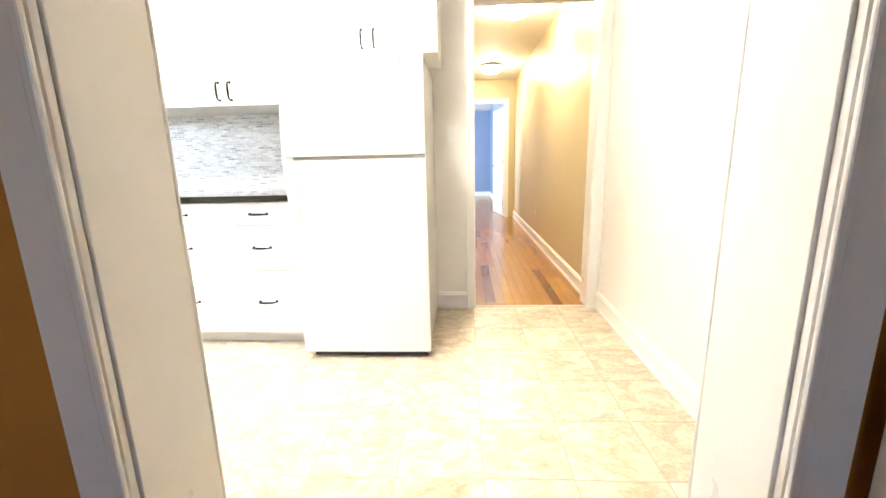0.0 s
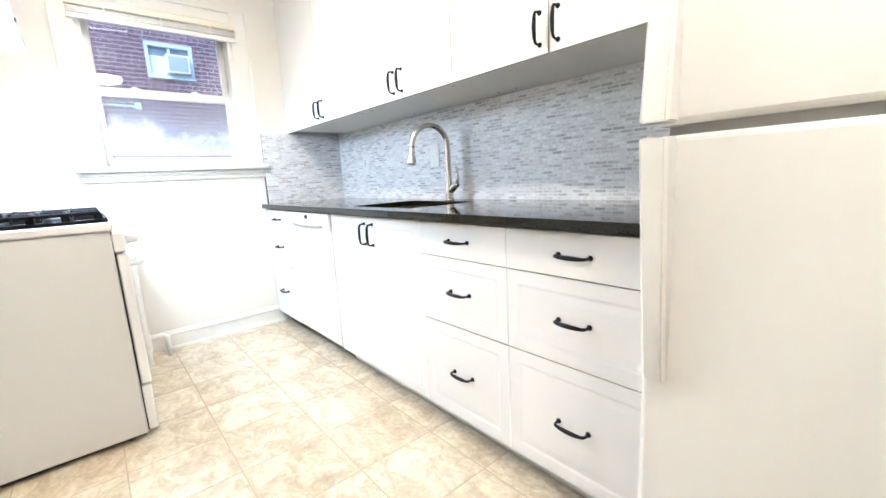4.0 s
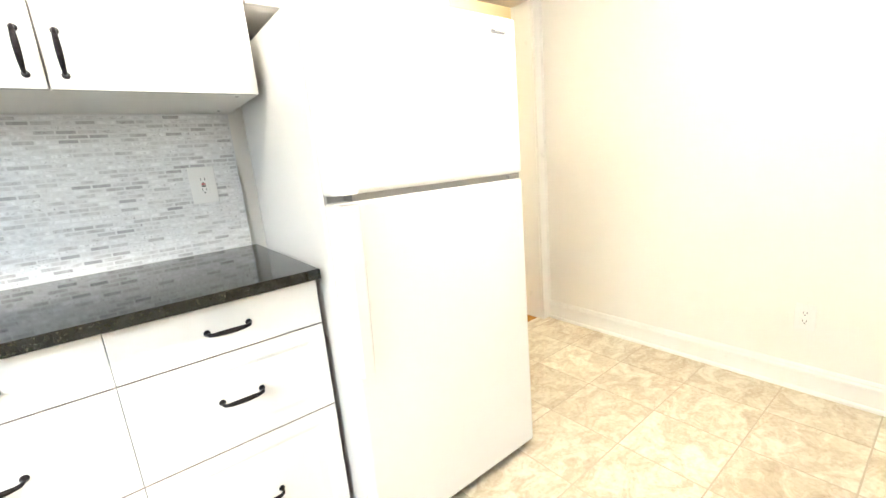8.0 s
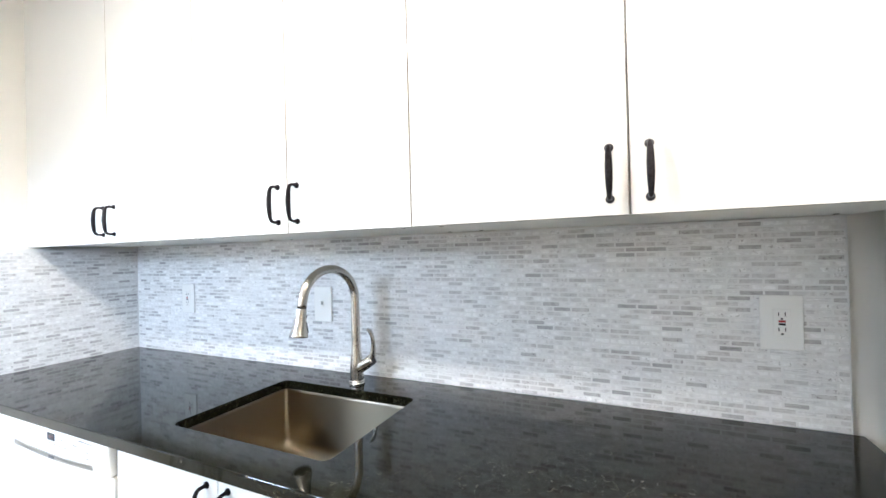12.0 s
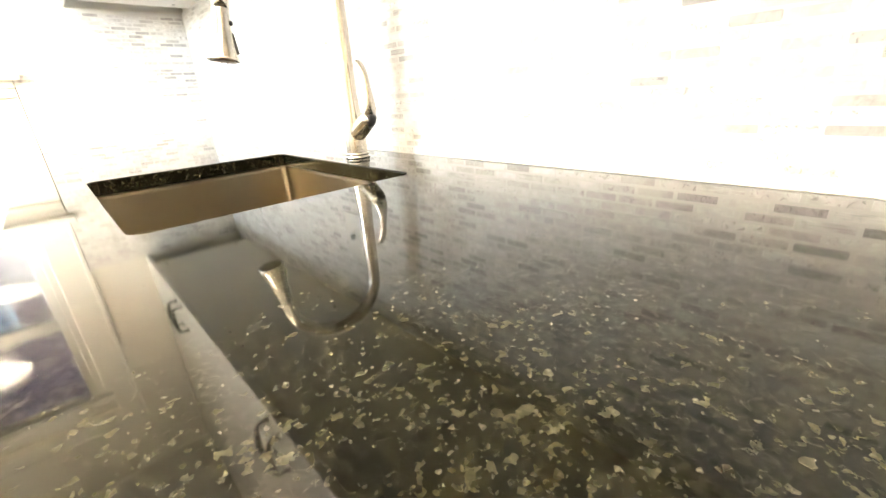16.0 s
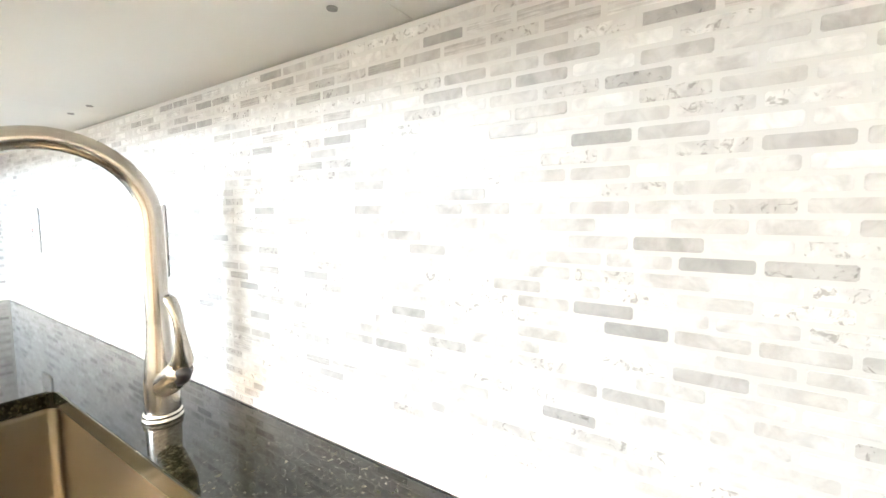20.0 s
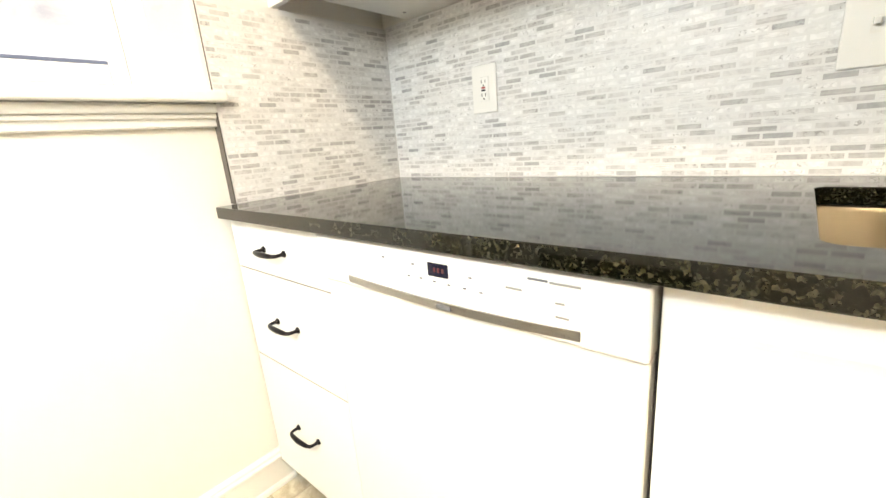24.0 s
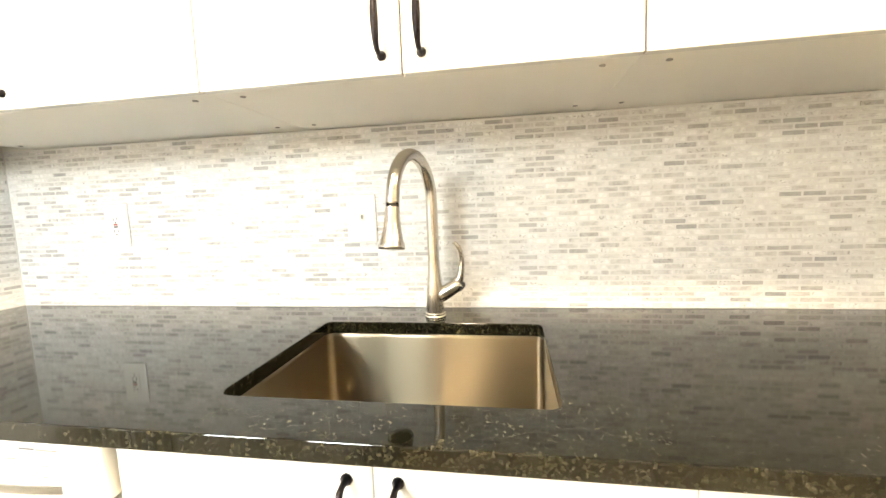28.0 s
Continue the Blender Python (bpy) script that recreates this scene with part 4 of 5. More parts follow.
part("spray_button", sweep([h0 + out * 0.0170 + down * 0.040, h0 + out * 0.0205 + down * 0.055, h0 + out * 0.0262 + down * 0.074], [0.0028, 0.0036, 0.0028], 8, 0.7), BLACK, head, "black spray toggle")
part("spray_stud", sweep([h0 + out * 0.013 + down * 0.024, h0 + out * 0.0178 + down * 0.024, h0 + out * 0.0190 + down * 0.024], [0.0042, 0.0042, 0.0026], 10), BLACK, head, "small black stud")
va = [o + Vector((0.004, 0, 0.048)), o + Vector((0.020, 0, 0.058)), o + Vector((0.040, 0, 0.071)), o + Vector((0.058, 0, 0.083)), o + Vector((0.068, 0, 0.090))]
part("valve", sweep(va, [0.0175, 0.0190, 0.0190, 0.0180, 0.0150], 18), NICKEL, faucet, smooth=True)
# black piece below the valve stands for the dark counter reflected there
cp = [o + Vector((0.056, 0, 0.072)), o + Vector((0.066, 0, 0.080)), o + Vector((0.074, 0, 0.087)), o + Vector((0.0765, 0, 0.090))]
part("valve_reflection", sweep(cp, [0.011, 0.0125, 0.0100, 0.005], 14), BLACK, faucet, "counter's dark reflection painted under the valve", smooth=True)
# a paddle lever: a broad rounded foot over the valve's end, a narrow waist and a wider curled tip
lv = [((0.048, 0.001, 0.084), 0.0130, 0.0120), ((0.060, 0.002, 0.092), 0.0145, 0.0150), ((0.067, 0.002, 0.102), 0.0115, 0.0150), ((0.070, 0.001, 0.116), 0.0090, 0.0115), ((0.0725, -0.001, 0.134), 0.0076, 0.0078),
      ((0.073, -0.003, 0.150), 0.0068, 0.0066), ((0.0715, -0.004, 0.166), 0.0064, 0.0072), ((0.067, -0.006, 0.180), 0.0060, 0.0082), ((0.060, -0.007, 0.190), 0.0054, 0.0084), ((0.055, -0.008, 0.194), 0.0040, 0.0060)]
bm = sweep([o + Vector(p) for p, _, _ in lv], [thick for _, thick, _ in lv], 14)
for k, v in enumerate(bm.verts):
    p, thick, wide = lv[k // 14]
    v.co.y = o.y + p[1] + (v.co.y - o.y - p[1]) * wide / thick
part("lever", bm, NICKEL, faucet, smooth=True)

# wall cabinets
UFRONT, UBODY, UBOT, UTOP = 2.787, 2.806, 1.428, 2.497


def wall_cabinet(x0, x1, z0, label, holes=True):
    c = thing("wall_cabinet", ((x0 + x1) / 2, 3.0, z0), label, "wall cabinet", "kitchen wall cabinets")
    open_case(c, CABIN, x0 + 0.0005, x1 - 0.0005, UBODY, 3.214, z0 + 0.001, UTOP)
    xm = (x0 + x1) / 2
    d = front("door", c, x0 + GAP, xm - GAP, z0, UTOP, UFRONT, panel=False)
    handle(d, xm - 0.035, UFRONT, z0 + 0.081, True)
    d = front("door", c, xm + GAP, x1 - GAP, z0, UTOP, UFRONT, panel=False)
    handle(d, xm + 0.035, UFRONT, z0 + 0.081, True)
    if holes:
        for x in (x0 + 0.053, x1 - 0.053):
            for y in (2.84, 3.137):
                part("screw_hole", turned([(0.0, 0.0006), (0.0032, 0.0006), (0.0055, -0.0008), (0.006, 0.0008)], 10, (x, y, z0)), GASKET, c)
    return c


wall_cabinet(-3.63, -2.668, UBOT, "tall white flat-front wall cabinet near the window")
wall_cabinet(-2.668, -1.888, UBOT, "tall white flat-front wall cabinet over the sink")
wall_cabinet(-1.888, -0.942, UBOT, "tall white flat-front wall cabinet beside the refrigerator")
wall_cabinet(-0.940, -0.152, 1.683, "short white flat-front wall cabinet above the refrigerator", holes=False)
tagged(part("cabinet_filler", box(LEFT, -3.632, 2.790, 2.806, UBOT, UTOP, 0.001), CAB), "white filler strip between wall cabinet and wall", "filler strip")
structure("crown_strip", box(LEFT, -0.152, 2.815, 2.835, UTOP, CEILING), CAB, "white closing strip between wall cabinets and ceiling", "trim")

# ---- dishwasher ----
dw = thing("dishwasher", (-3.028, 2.9, 0), "white built-in dishwasher with a metal strip handle", "dishwasher", kind="")
DX0, DX1 = -3.318, -2.690
part("body", box(DX0 + 0.004, DX1 - 0.004, 2.592, 3.18, 0.09, TOP - 0.004), GASKET, dw)
# shade of the recess under the dishwasher, given as a dark board
part("toe_kick", box(DX0, DX1, 2.70, 2.715, 0.004, 0.095), GASKET, dw, "dark board standing for the toe recess's shade")
for x in (DX0 + 0.05, DX1 - 0.05):
    for y in (2.74, 3.10):
        part("leg", turned([(0, 0), (0.018, 0), (0.018, 0.006), (0.009, 0.012), (0.009, 0.092)], 12, (x, y, 0)), BLACK, dw)
door = part("door", box(DX0 + 0.003, DX1 - 0.004, 2.562, 2.591, 0.095, 0.782, 0.004, 2), APPL, dw)
panel = part("control_panel", box(DX0 + 0.003, DX1 - 0.002, 2.548, 2.591, 0.7835, 0.876, 0.006, 3), APPL, dw)
# curved strip: a shallow smile across the panel's lower edge
bm = bmesh.new()
top_row, bot_row = [], []
for k in range(17):
    u = k / 16
    x = -3.217 + u * (-2.768 + 3.217)
    sag = 0.007 * (1 - (2 * u - 1) ** 2)
    y = 2.5462 - 0.002 * (1 - (2 * u - 1) ** 2)
    top_row.append((bm.verts.new((x, y, 0.806 - sag)), bm.verts.new((x, y + 0.006, 0.806 - sag))))
    bot_row.append((bm.verts.new((x, y, 0.793 - sag)), bm.verts.new((x, y + 0.006, 0.793 - sag))))
for k in range(16):
    bm.faces.new((top_row[k][0], top_row[k + 1][0], bot_row[k + 1][0], bot_row[k][0]))
    bm.faces.new((top_row[k][1], top_row[k + 1][1], top_row[k + 1][0], top_row[k][0]))
    bm.faces.new((bot_row[k][0], bot_row[k + 1][0], bot_row[k + 1][1], bot_row[k][1]))
for k in (0, 16):
    bm.faces.new((top_row[k][0], bot_row[k][0], bot_row[k][1], top_row[k][1]))
bmesh.ops.recalc_face_normals(bm, faces=bm.faces)
part("handle_strip", bm, STRIP, dw, "curved satin metal handle strip")
part("display", box(-3.010, -2.969, 2.5465, 2.551, 0.838, 0.860, 0.001), SCREEN, panel, "black display")
for x0, x1 in ((-2.997, -2.993), (-2.989, -2.985), (-2.981, -2.977)):
    part("digit", box(x0, x1, 2.5462, 2.5466, 0.846, 0.853), LED, panel, "dim red figure")
for x, z in ((-3.112, 0.855), (-3.042, 0.852), (-2.929, 0.847), (-3.053, 0.831), (-3.026, 0.831), (-2.998, 0.830), (-2.969, 0.829), (-2.940, 0.829), (-2.911, 0.828)):
    part("button", box(x - 0.0027, x + 0.0027, 2.5467, 2.550, z - 0.0012, z + 0.0012), PRINT, panel)
for x0, x1, z in ((-2.837, -2.810, 0.862), (-2.807, -2.768, 0.861), (-2.80, -2.788, 0.836), (-2.80, -2.782, 0.818), (-2.87, -2.846, 0.844)):
    part("print_bar", box(x0, x1, 2.5470, 2.550, z - 0.0014, z + 0.0014), PRINT if x0 == -2.837 else GASKET, panel)
part("badge", box(-2.995, -2.966, 2.5425, 2.5465, 0.788, 0.7955, 0.001), PRINT, dw, "dark maker's badge")
tagged(dw, group="")

# ---- refrigerator ----
RX0, RX1, RF = -0.922, -0.205, 2.400
fr = thing("refrigerator", ((RX0 + RX1) / 2, 2.8, 0), "white top-freezer refrigerator with textured doors", "refrigerator")
part("cabinet", box(RX0 + 0.004, RX1 - 0.004, RF + 0.085, 3.13, 0.055, 1.605, 0.006, 2), APPL, fr)
part("gasket", box(RX0 + 0.012, RX1 - 0.012, RF + 0.066, RF + 0.085, 0.07, 1.60), GASKET, fr)
part("door", box(RX0, RX1, RF, RF + 0.068, 0.037, 1.098, 0.012, 3), APPL, fr, "white lower door")
part("freezer_door", box(RX0, RX1, RF, RF + 0.068, 1.116, 1.615, 0.012, 3), APPL, fr, "white freezer door")
part("divider", box(RX0 + 0.06, RX1 - 0.006, RF + 0.012, RF + 0.066, 1.096, 1.118), GASKET, fr)
part("hinge", box(RX1 - 0.065, RX1 - 0.012, RF + 0.004, RF + 0.06, 1.1005, 1.1135, 0.002), STRIP, fr, "metal centre hinge")
part("hinge_cover", box(RX1 - 0.09, RX1 - 0.015, RF + 0.02, RF + 0.13, 1.606, 1.620, 0.004, 2), APPL, fr)
# black grille also carries the shadow strip below the lower door
part("grille", box(RX0 + 0.05, RX1 - 0.02, RF + 0.030, RF + 0.045, 0.008, 0.036), BLACK, fr)
for x in (RX0 + 0.06, RX1 - 0.05):
    part("foot", turned([(0, 0), (0.018, 0), (0.018, 0.012), (0.008, 0.016), (0.008, 0.06)], 14, (x, RF + 0.085, 0)), GASKET, fr)
    part("roller", sweep([(x - 0.012, 3.05, 0.028), (x + 0.012, 3.05, 0.028)], 0.028, 16), BLACK, fr)


def fridge_handle(z_near, z_far, name):
    """A wide moulded grip along the door's left edge: it stands off at the end by the other door and tapers flat."""
    bm = bmesh.new()
    rings = []
    n = 10
    for k in range(n + 1):
        u = k / n
        z = z_near + (z_far - z_near) * u
        off = 0.036 * (1 - u) ** 0.8 + 0.011
        wide = 0.050 - 0.007 * u
        x0 = RX0 + 0.002 + 0.006 * u
        sect = [(x0, RF + 0.01), (x0, RF - off), (x0 + 0.006, RF - off - 0.006), (x0 + wide - 0.006, RF - off - 0.006), (x0 + wide, RF - off + 0.004), (x0 + wide, RF + 0.01 - 0.012 * (1 - u)), (x0 + wide * 0.75, RF + 0.005)]
        rings.append([bm.verts.new((x, y, z)) for x, y in sect])
    for a, b in zip(rings, rings[1:]):
        for i in range(len(a)):
            bm.faces.new((a[i], a[(i + 1) % len(a)], b[(i + 1) % len(a)], b[i]))
    bm.faces.new(rings[0][::-1])
    bm.faces.new(rings[-1])
    bmesh.ops.recalc_face_normals(bm, faces=bm.faces)
    bmesh.ops.bevel(bm, geom=[e for e in bm.edges if e.calc_face_angle(0) > 0.8], offset=0.003, segments=2, affect="EDGES")
    return part(name, bm, APPL, fr, "white moulded grip")


fridge_handle(1.094, 0.614, "door_handle")
fridge_handle(1.120, 1.50, "freezer_handle")
x = -0.322
for w, h in ((0.011, 0.012), (0.006, 0.012), (0.003, 0.010), (0.005, 0.008), (0.003, 0.012), (0.007, 0.009), (0.006, 0.008), (0.006, 0.008), (0.003, 0.012)):
    part("badge", box(x, x + w, RF - 0.0012, RF + 0.002, 1.560, 1.560 + h), PRINT, fr, "gray letter stroke of the maker's badge")
    x += w + 0.0018

# ---- stove and hood ----
SX0, SX1, SY0, SY1 = -3.410, -2.645, 0.935, 1.615
st = thing("gas_stove", ((SX0 + SX1) / 2, 1.28, 0), "white freestanding gas stove with black cast-iron grates", "stove")
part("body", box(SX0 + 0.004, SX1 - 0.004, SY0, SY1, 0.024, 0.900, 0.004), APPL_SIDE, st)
bm = box(SX0, SX1, SY0, SY1 + 0.012, 0.9025, 0.938, 0.010, 3)
part("cooktop", bm, APPL, st, "white enamel cooktop")
part("backguard", box(SX0, SX1, SY0 - 0.03, SY0 + 0.04, 0.938, 1.06, 0.012, 3), APPL, st)
part("control_panel", box(SX0, SX1, SY1 + 0.001, SY1 + 0.045, 0.816, 0.893, 0.008, 3), APPL, st)
for k in range(5):
    x = SX0 + 0.09 + k * (SX1 - SX0 - 0.18) / 4
    kn = part("knob", sweep([(x, SY1 + 0.044, 0.860), (x, SY1 + 0.052, 0.860), (x, SY1 + 0.056, 0.860), (x, SY1 + 0.082, 0.860), (x, SY1 + 0.085, 0.860)], [0.028, 0.028, 0.022, 0.020, 0.016], 18), PLASTIC, st, smooth=True)
    part("pointer", box(x - 0.004, x + 0.004, SY1 + 0.083, SY1 + 0.094, 0.842, 0.878, 0.003), PLASTIC, kn)
od = part("oven_door", box(SX0 + 0.002, SX1 - 0.002, SY1 + 0.007, SY1 + 0.044, 0.245, 0.807, 0.008, 3), APPL, st)
part("door_gasket", box(SX0 + 0.006, SX1 - 0.006, SY1 + 0.0005, SY1 + 0.0065, 0.036, 0.815), BLACK, st, "black gap seal around the oven door")
part("door_window", box(SX0 + 0.14, SX1 - 0.14, SY1 + 0.043, SY1 + 0.047, 0.36, 0.62, 0.002), BLACK, od, "dark oven window")
hz = 0.757
part("door_handle", sweep([(SX0 + 0.07, SY1 + 0.043, hz), (SX0 + 0.07, SY1 + 0.075, hz), (SX0 + 0.09, SY1 + 0.086, hz), (SX1 - 0.09, SY1 + 0.086, hz), (SX1 - 0.07, SY1 + 0.075, hz), (SX1 - 0.07, SY1 + 0.043, hz)], 0.012, 12), PLASTIC, od, smooth=True)
part("drawer", box(SX0 + 0.002, SX1 - 0.002, SY1 + 0.004, SY1 + 0.040, 0.034, 0.236, 0.008, 3), APPL, st)
part("vent_trim", box(SX0 + 0.01, SX1 - 0.01, SY1 + 0.002, SY1 + 0.03, 0.808, 0.815), STRIP, st)
part("plinth", box(SX0 + 0.02, SX1 - 0.02, SY0, SY1 - 0.01, 0.012, 0.031), BLACK, st)
for x in (SX0 + 0.05, SX1 - 0.05):
    for y in (SY0 + 0.06, SY1 - 0.06):
        part("foot", turned([(0, 0), (0.016, 0), (0.016, 0.012), (0, 0.014)], 12, (x, y, 0)), BLACK, st)
for cx in (SX0 + 0.205, SX1 - 0.205):
    for cy in (SY0 + 0.20, SY1 - 0.15):
        part("burner", turned([(0.0, 0.962), (0.03, 0.962), (0.045, 0.957), (0.048, 0.946), (0.06, 0.940), (0.06, 0.936)], 20, (cx, cy, 0)), IRON, st, smooth=True)
    gx0, gx1, gy0, gy1 = cx - 0.175, cx + 0.175, SY0 + 0.06, SY1 - 0.005
    gbm = bmesh.new()
    for x in (gx0, gx1):
        box(x - 0.008, x + 0.008, gy0, gy1, 0.9375, 0.952, 0.003, bm=gbm)
        box(x - 0.007, x + 0.007, gy0 + 0.012, gy1 - 0.012, 0.971, 0.984, 0.003, bm=gbm)
        for k in range(7):
            y = gy0 + 0.02 + k * (gy1 - gy0 - 0.04) / 6
            box(x - 0.007, x + 0.007, y - 0.013, y + 0.013, 0.950, 0.973, 0.003, bm=gbm)
    for y in (gy0, (gy0 + gy1) / 2, gy1):
        box(gx0, gx1, y - 0.007, y + 0.007, 0.9375, 0.955, 0.003, bm=gbm)
    for k in range(1, 6):
        y = gy0 + 0.02 + k * (gy1 - gy0 - 0.04) / 6
        for sx, ex in ((gx0, cx - 0.045), (cx + 0.045, gx1)):
            box(sx, ex, y - 0.006, y + 0.006, 0.970, 0.988, 0.003, bm=gbm)
    for cy in (SY0 + 0.20, SY1 - 0.15):
        for sg in (-1, 1):
            box(cx - 0.006, cx + 0.006, min(cy + sg * 0.05, cy + sg * 0.13), max(cy + sg * 0.05, cy + sg * 0.13), 0.952, 0.986, 0.003, bm=gbm)
    part("grate", gbm, IRON, st, "black cast-iron grate")

hood = thing("range_hood", ((SX0 + SX1) / 2, 1.18, 1.72), "white under-cabinet range hood with two lit lamps", "range hood")
HY1 = 1.458
bm = bmesh.new()
sect = [(NEAR + 0.002, 1.725), (HY1, 1.725), (HY1, 1.765), (HY1 - 0.05, 1.845), (NEAR + 0.002, 1.86)]
ends = [[bm.verts.new((x, y, z)) for y, z in sect] for x in (SX0, SX1)]
for i in range(5):
    if i != 0:
        bm.faces.new((ends[0][i], ends[0][(i + 1) % 5], ends[1][(i + 1) % 5], ends[1][i]))
bm.faces.new(ends[0][::-1])
bm.faces.new(ends[1])
bmesh.ops.recalc_face_normals(bm, faces=bm.faces)
bmesh.ops.solidify(bm, geom=bm.faces[:], thickness=0.003)
part("shell", bm, APPL, hood)
part("underside", box(SX0 + 0.006, SX1 - 0.006, NEAR + 0.01, HY1 - 0.006, 1.7285, 1.733), APPL, hood)
part("filter", box(SX0 + 0.10, SX1 - 0.16, NEAR + 0.05, 1.335, 1.7245, 1.7285, 0.002), STRIP, hood, "gray mesh filter")
for k in range(14):
    x = SX0 + 0.115 + k * (SX1 - SX0 - 0.29) / 13
    part("filter_slat", box(x - 0.006, x + 0.006, NEAR + 0.06, 1.325, 1.721, 1.7245, 0.001), STRIP, hood)
for x in (-2.835, -3.34):
    part("lamp", turned([(0.0, 1.7215), (0.036, 1.7215), (0.04, 1.725), (0.04, 1.7285)], 20, (x, 1.385, 0)), BULB, hood, "lit round lamp", smooth=True)
part("switch", box(-3.0, -2.98, HY1 - 0.001, HY1 + 0.006, 1.738, 1.752, 0.002), BLACK, hood)
hc = thing("hood_cabinet", ((SX0 + SX1) / 2, 1.06, 1.865), "cream wall cabinet above the range hood", "wall cabinet")
part("body", box(SX0, SX1, NEAR + 0.001, 1.215, 1.865, 2.497), CABIN, hc)
xm = (SX0 + SX1) / 2
for x0, x1 in ((SX0 + GAP, xm - GAP), (xm + GAP, SX1 - GAP)):
    part("door", box(x0, x1, 1.215, 1.234, 1.865, 2.497, 0.002), CAB, hc)
for k, x in enumerate((-2.835, -3.34)):
    d = bpy.data.lights.new("hood_light", "SPOT")
    d.energy, d.spot_size, d.spot_blend, d.color, d.shadow_soft_size = HOOD_WATTS * 4, radians(150), 0.6, (0.76, 0.88, 1.0), 0.17
    ob = new("hood_light", d)
    ob.matrix_world = look((x, 1.385, 1.712), (x, 1.75, 0.9))

# ---- radiator ----
rad = thing("radiator", (-3.66, 1.45, 0), "white cast-iron column radiator under the window", "radiator")
for k in range(7):
    y = 1.30 + k * 0.068
    bm = bmesh.new()
    for x in (-3.715, -3.665, -3.615, -3.565):
        sweep([(x, y, 0.10), (x, y, 0.16), (x, y, 0.35), (x, y, 0.60), (x, y, 0.66)], [0.022, 0.019, 0.017, 0.019, 0.022], 10, bm=bm)
    sweep([(-3.722, y, 0.66), (-3.70, y, 0.676), (-3.64, y, 0.688), (-3.58, y, 0.676), (-3.558, y, 0.66)], [0.016, 0.024, 0.026, 0.024, 0.016], 12, bm=bm)
    sweep([(-3.722, y, 0.10), (-3.70, y, 0.088), (-3.64, y, 0.082), (-3.58, y, 0.088), (-3.558, y, 0.10)], [0.016, 0.024, 0.026, 0.024, 0.016], 12, bm=bm)
    part("section", bm, TRIM, rad, smooth=True)
for z in (0.14, 0.62):
    part("connector", sweep([(-3.64, 1.27, z), (-3.64, 1.735, z)], 0.020, 12), TRIM, rad, smooth=True)
for y in (1.30, 1.708):
    for x in (-3.715, -3.565):
        part("foot", sweep([(x, y, 0.0), (x, y, 0.03), (x, y, 0.085)], [0.020, 0.013, 0.016], 10), TRIM, rad)
part("valve", sweep([(-3.64, 1.735, 0.14), (-3.64, 1.80, 0.14), (-3.64, 1.815, 0.13), (-3.64, 1.82, 0.0)], [0.018, 0.018, 0.018, 0.013], 12), TRIM, rad, "white painted valve pipe", smooth=True)


# ---- outlets and switches ----
def wall_plate(kind, at, facing, label, wide=0.087, tall=0.136):
    """A cover plate with its device; facing is the way it looks."""
    c = Vector(at)
    n = Vector(facing)
    side = Vector((0, 0, 1)).cross(n)

    def block(u0, u1, z0, z1, d0, d1, bevel=0.0):
        bm = box(u0, u1, -d1, -d0, z0, z1, bevel, 2)
        m = Matrix((( side.x, -n.x, 0, c.x), (side.y, -n.y, 0, c.y), (0, 0, 1, c.z), (0, 0, 0, 1)))
        bm.transform(m)
        bmesh.ops.recalc_face_normals(bm, faces=bm.faces)
        return bm

    w = thing("light_switch" if kind == "switch" else "wall_outlet", at, label, "light switch" if kind == "switch" else "wall outlet")
    part("cover_plate", block(-wide / 2, wide / 2, -tall / 2, tall / 2, 0, 0.006, 0.003), PLASTIC, w)
    if kind == "switch":
        part("collar", block(-0.007, 0.007, -0.014, 0.014, 0.006, 0.0075), CABIN, w)
        part("toggle", block(-0.0045, 0.0045, -0.001, 0.011, 0.0075, 0.020, 0.001), PLASTIC, w)
    else:
        part("receptacle", block(-0.0175, 0.0175, -0.034, 0.034, 0.006, 0.0082, 0.001), PLASTIC, w)
        for z in (0.019, -0.019):
            part("slot", block(-0.0075, -0.0055, z - 0.002, z + 0.007, 0.0083, 0.0089), BLACK, w)
            part("slot", block(0.0055, 0.0075, z - 0.002, z + 0.007, 0.0083, 0.0089), BLACK, w)
            part("ground_hole", block(-0.0022, 0.0022, z - 0.011, z - 0.0065, 0.0083, 0.0089), BLACK, w)
        if kind == "gfci":
            part("reset_button", block(-0.007, 0.007, 0.001, 0.0065, 0.0083, 0.0097, 0.0005), REDBUTTON, w, "red button")
            part("test_button", block(-0.007, 0.007, -0.0060, -0.001, 0.0083, 0.0097, 0.0005), BLACK, w, "black button")
    for z in (tall * 0.36, -tall * 0.36) if kind != "switch" else (0.030, -0.030):
        part("screw", block(-0.002, 0.002, z - 0.002, z + 0.002, 0.006, 0.0066), TRIM, w)
    return w


wall_plate("gfci", (-3.332, TILE_Y - 0.001, 1.174), (0, -1, 0), "white outlet with red and black buttons on marble tile")
wall_plate("gfci", (-1.083, TILE_Y - 0.001, 1.170), (0, -1, 0), "white outlet with red and black buttons on marble tile")
wall_plate("switch", (-2.518, TILE_Y - 0.001, 1.172), (0, -1, 0), "white toggle switch plate on marble tile beside the faucet")
wall_plate("switch", (-0.09, BACK, 1.258), (0, -1, 0), "white toggle switch on the wall beside the refrigerator", 0.075, 0.122)
wall_plate("outlet", (RIGHT, 1.80, 0.358), (-1, 0, 0), "white outlet low on the kitchen wall", 0.075, 0.12)
wall_plate("outlet", (HALL_X1, 5.8, 0.36), (-1, 0, 0), "white outlet low on the tan hall wall", 0.075, 0.12)

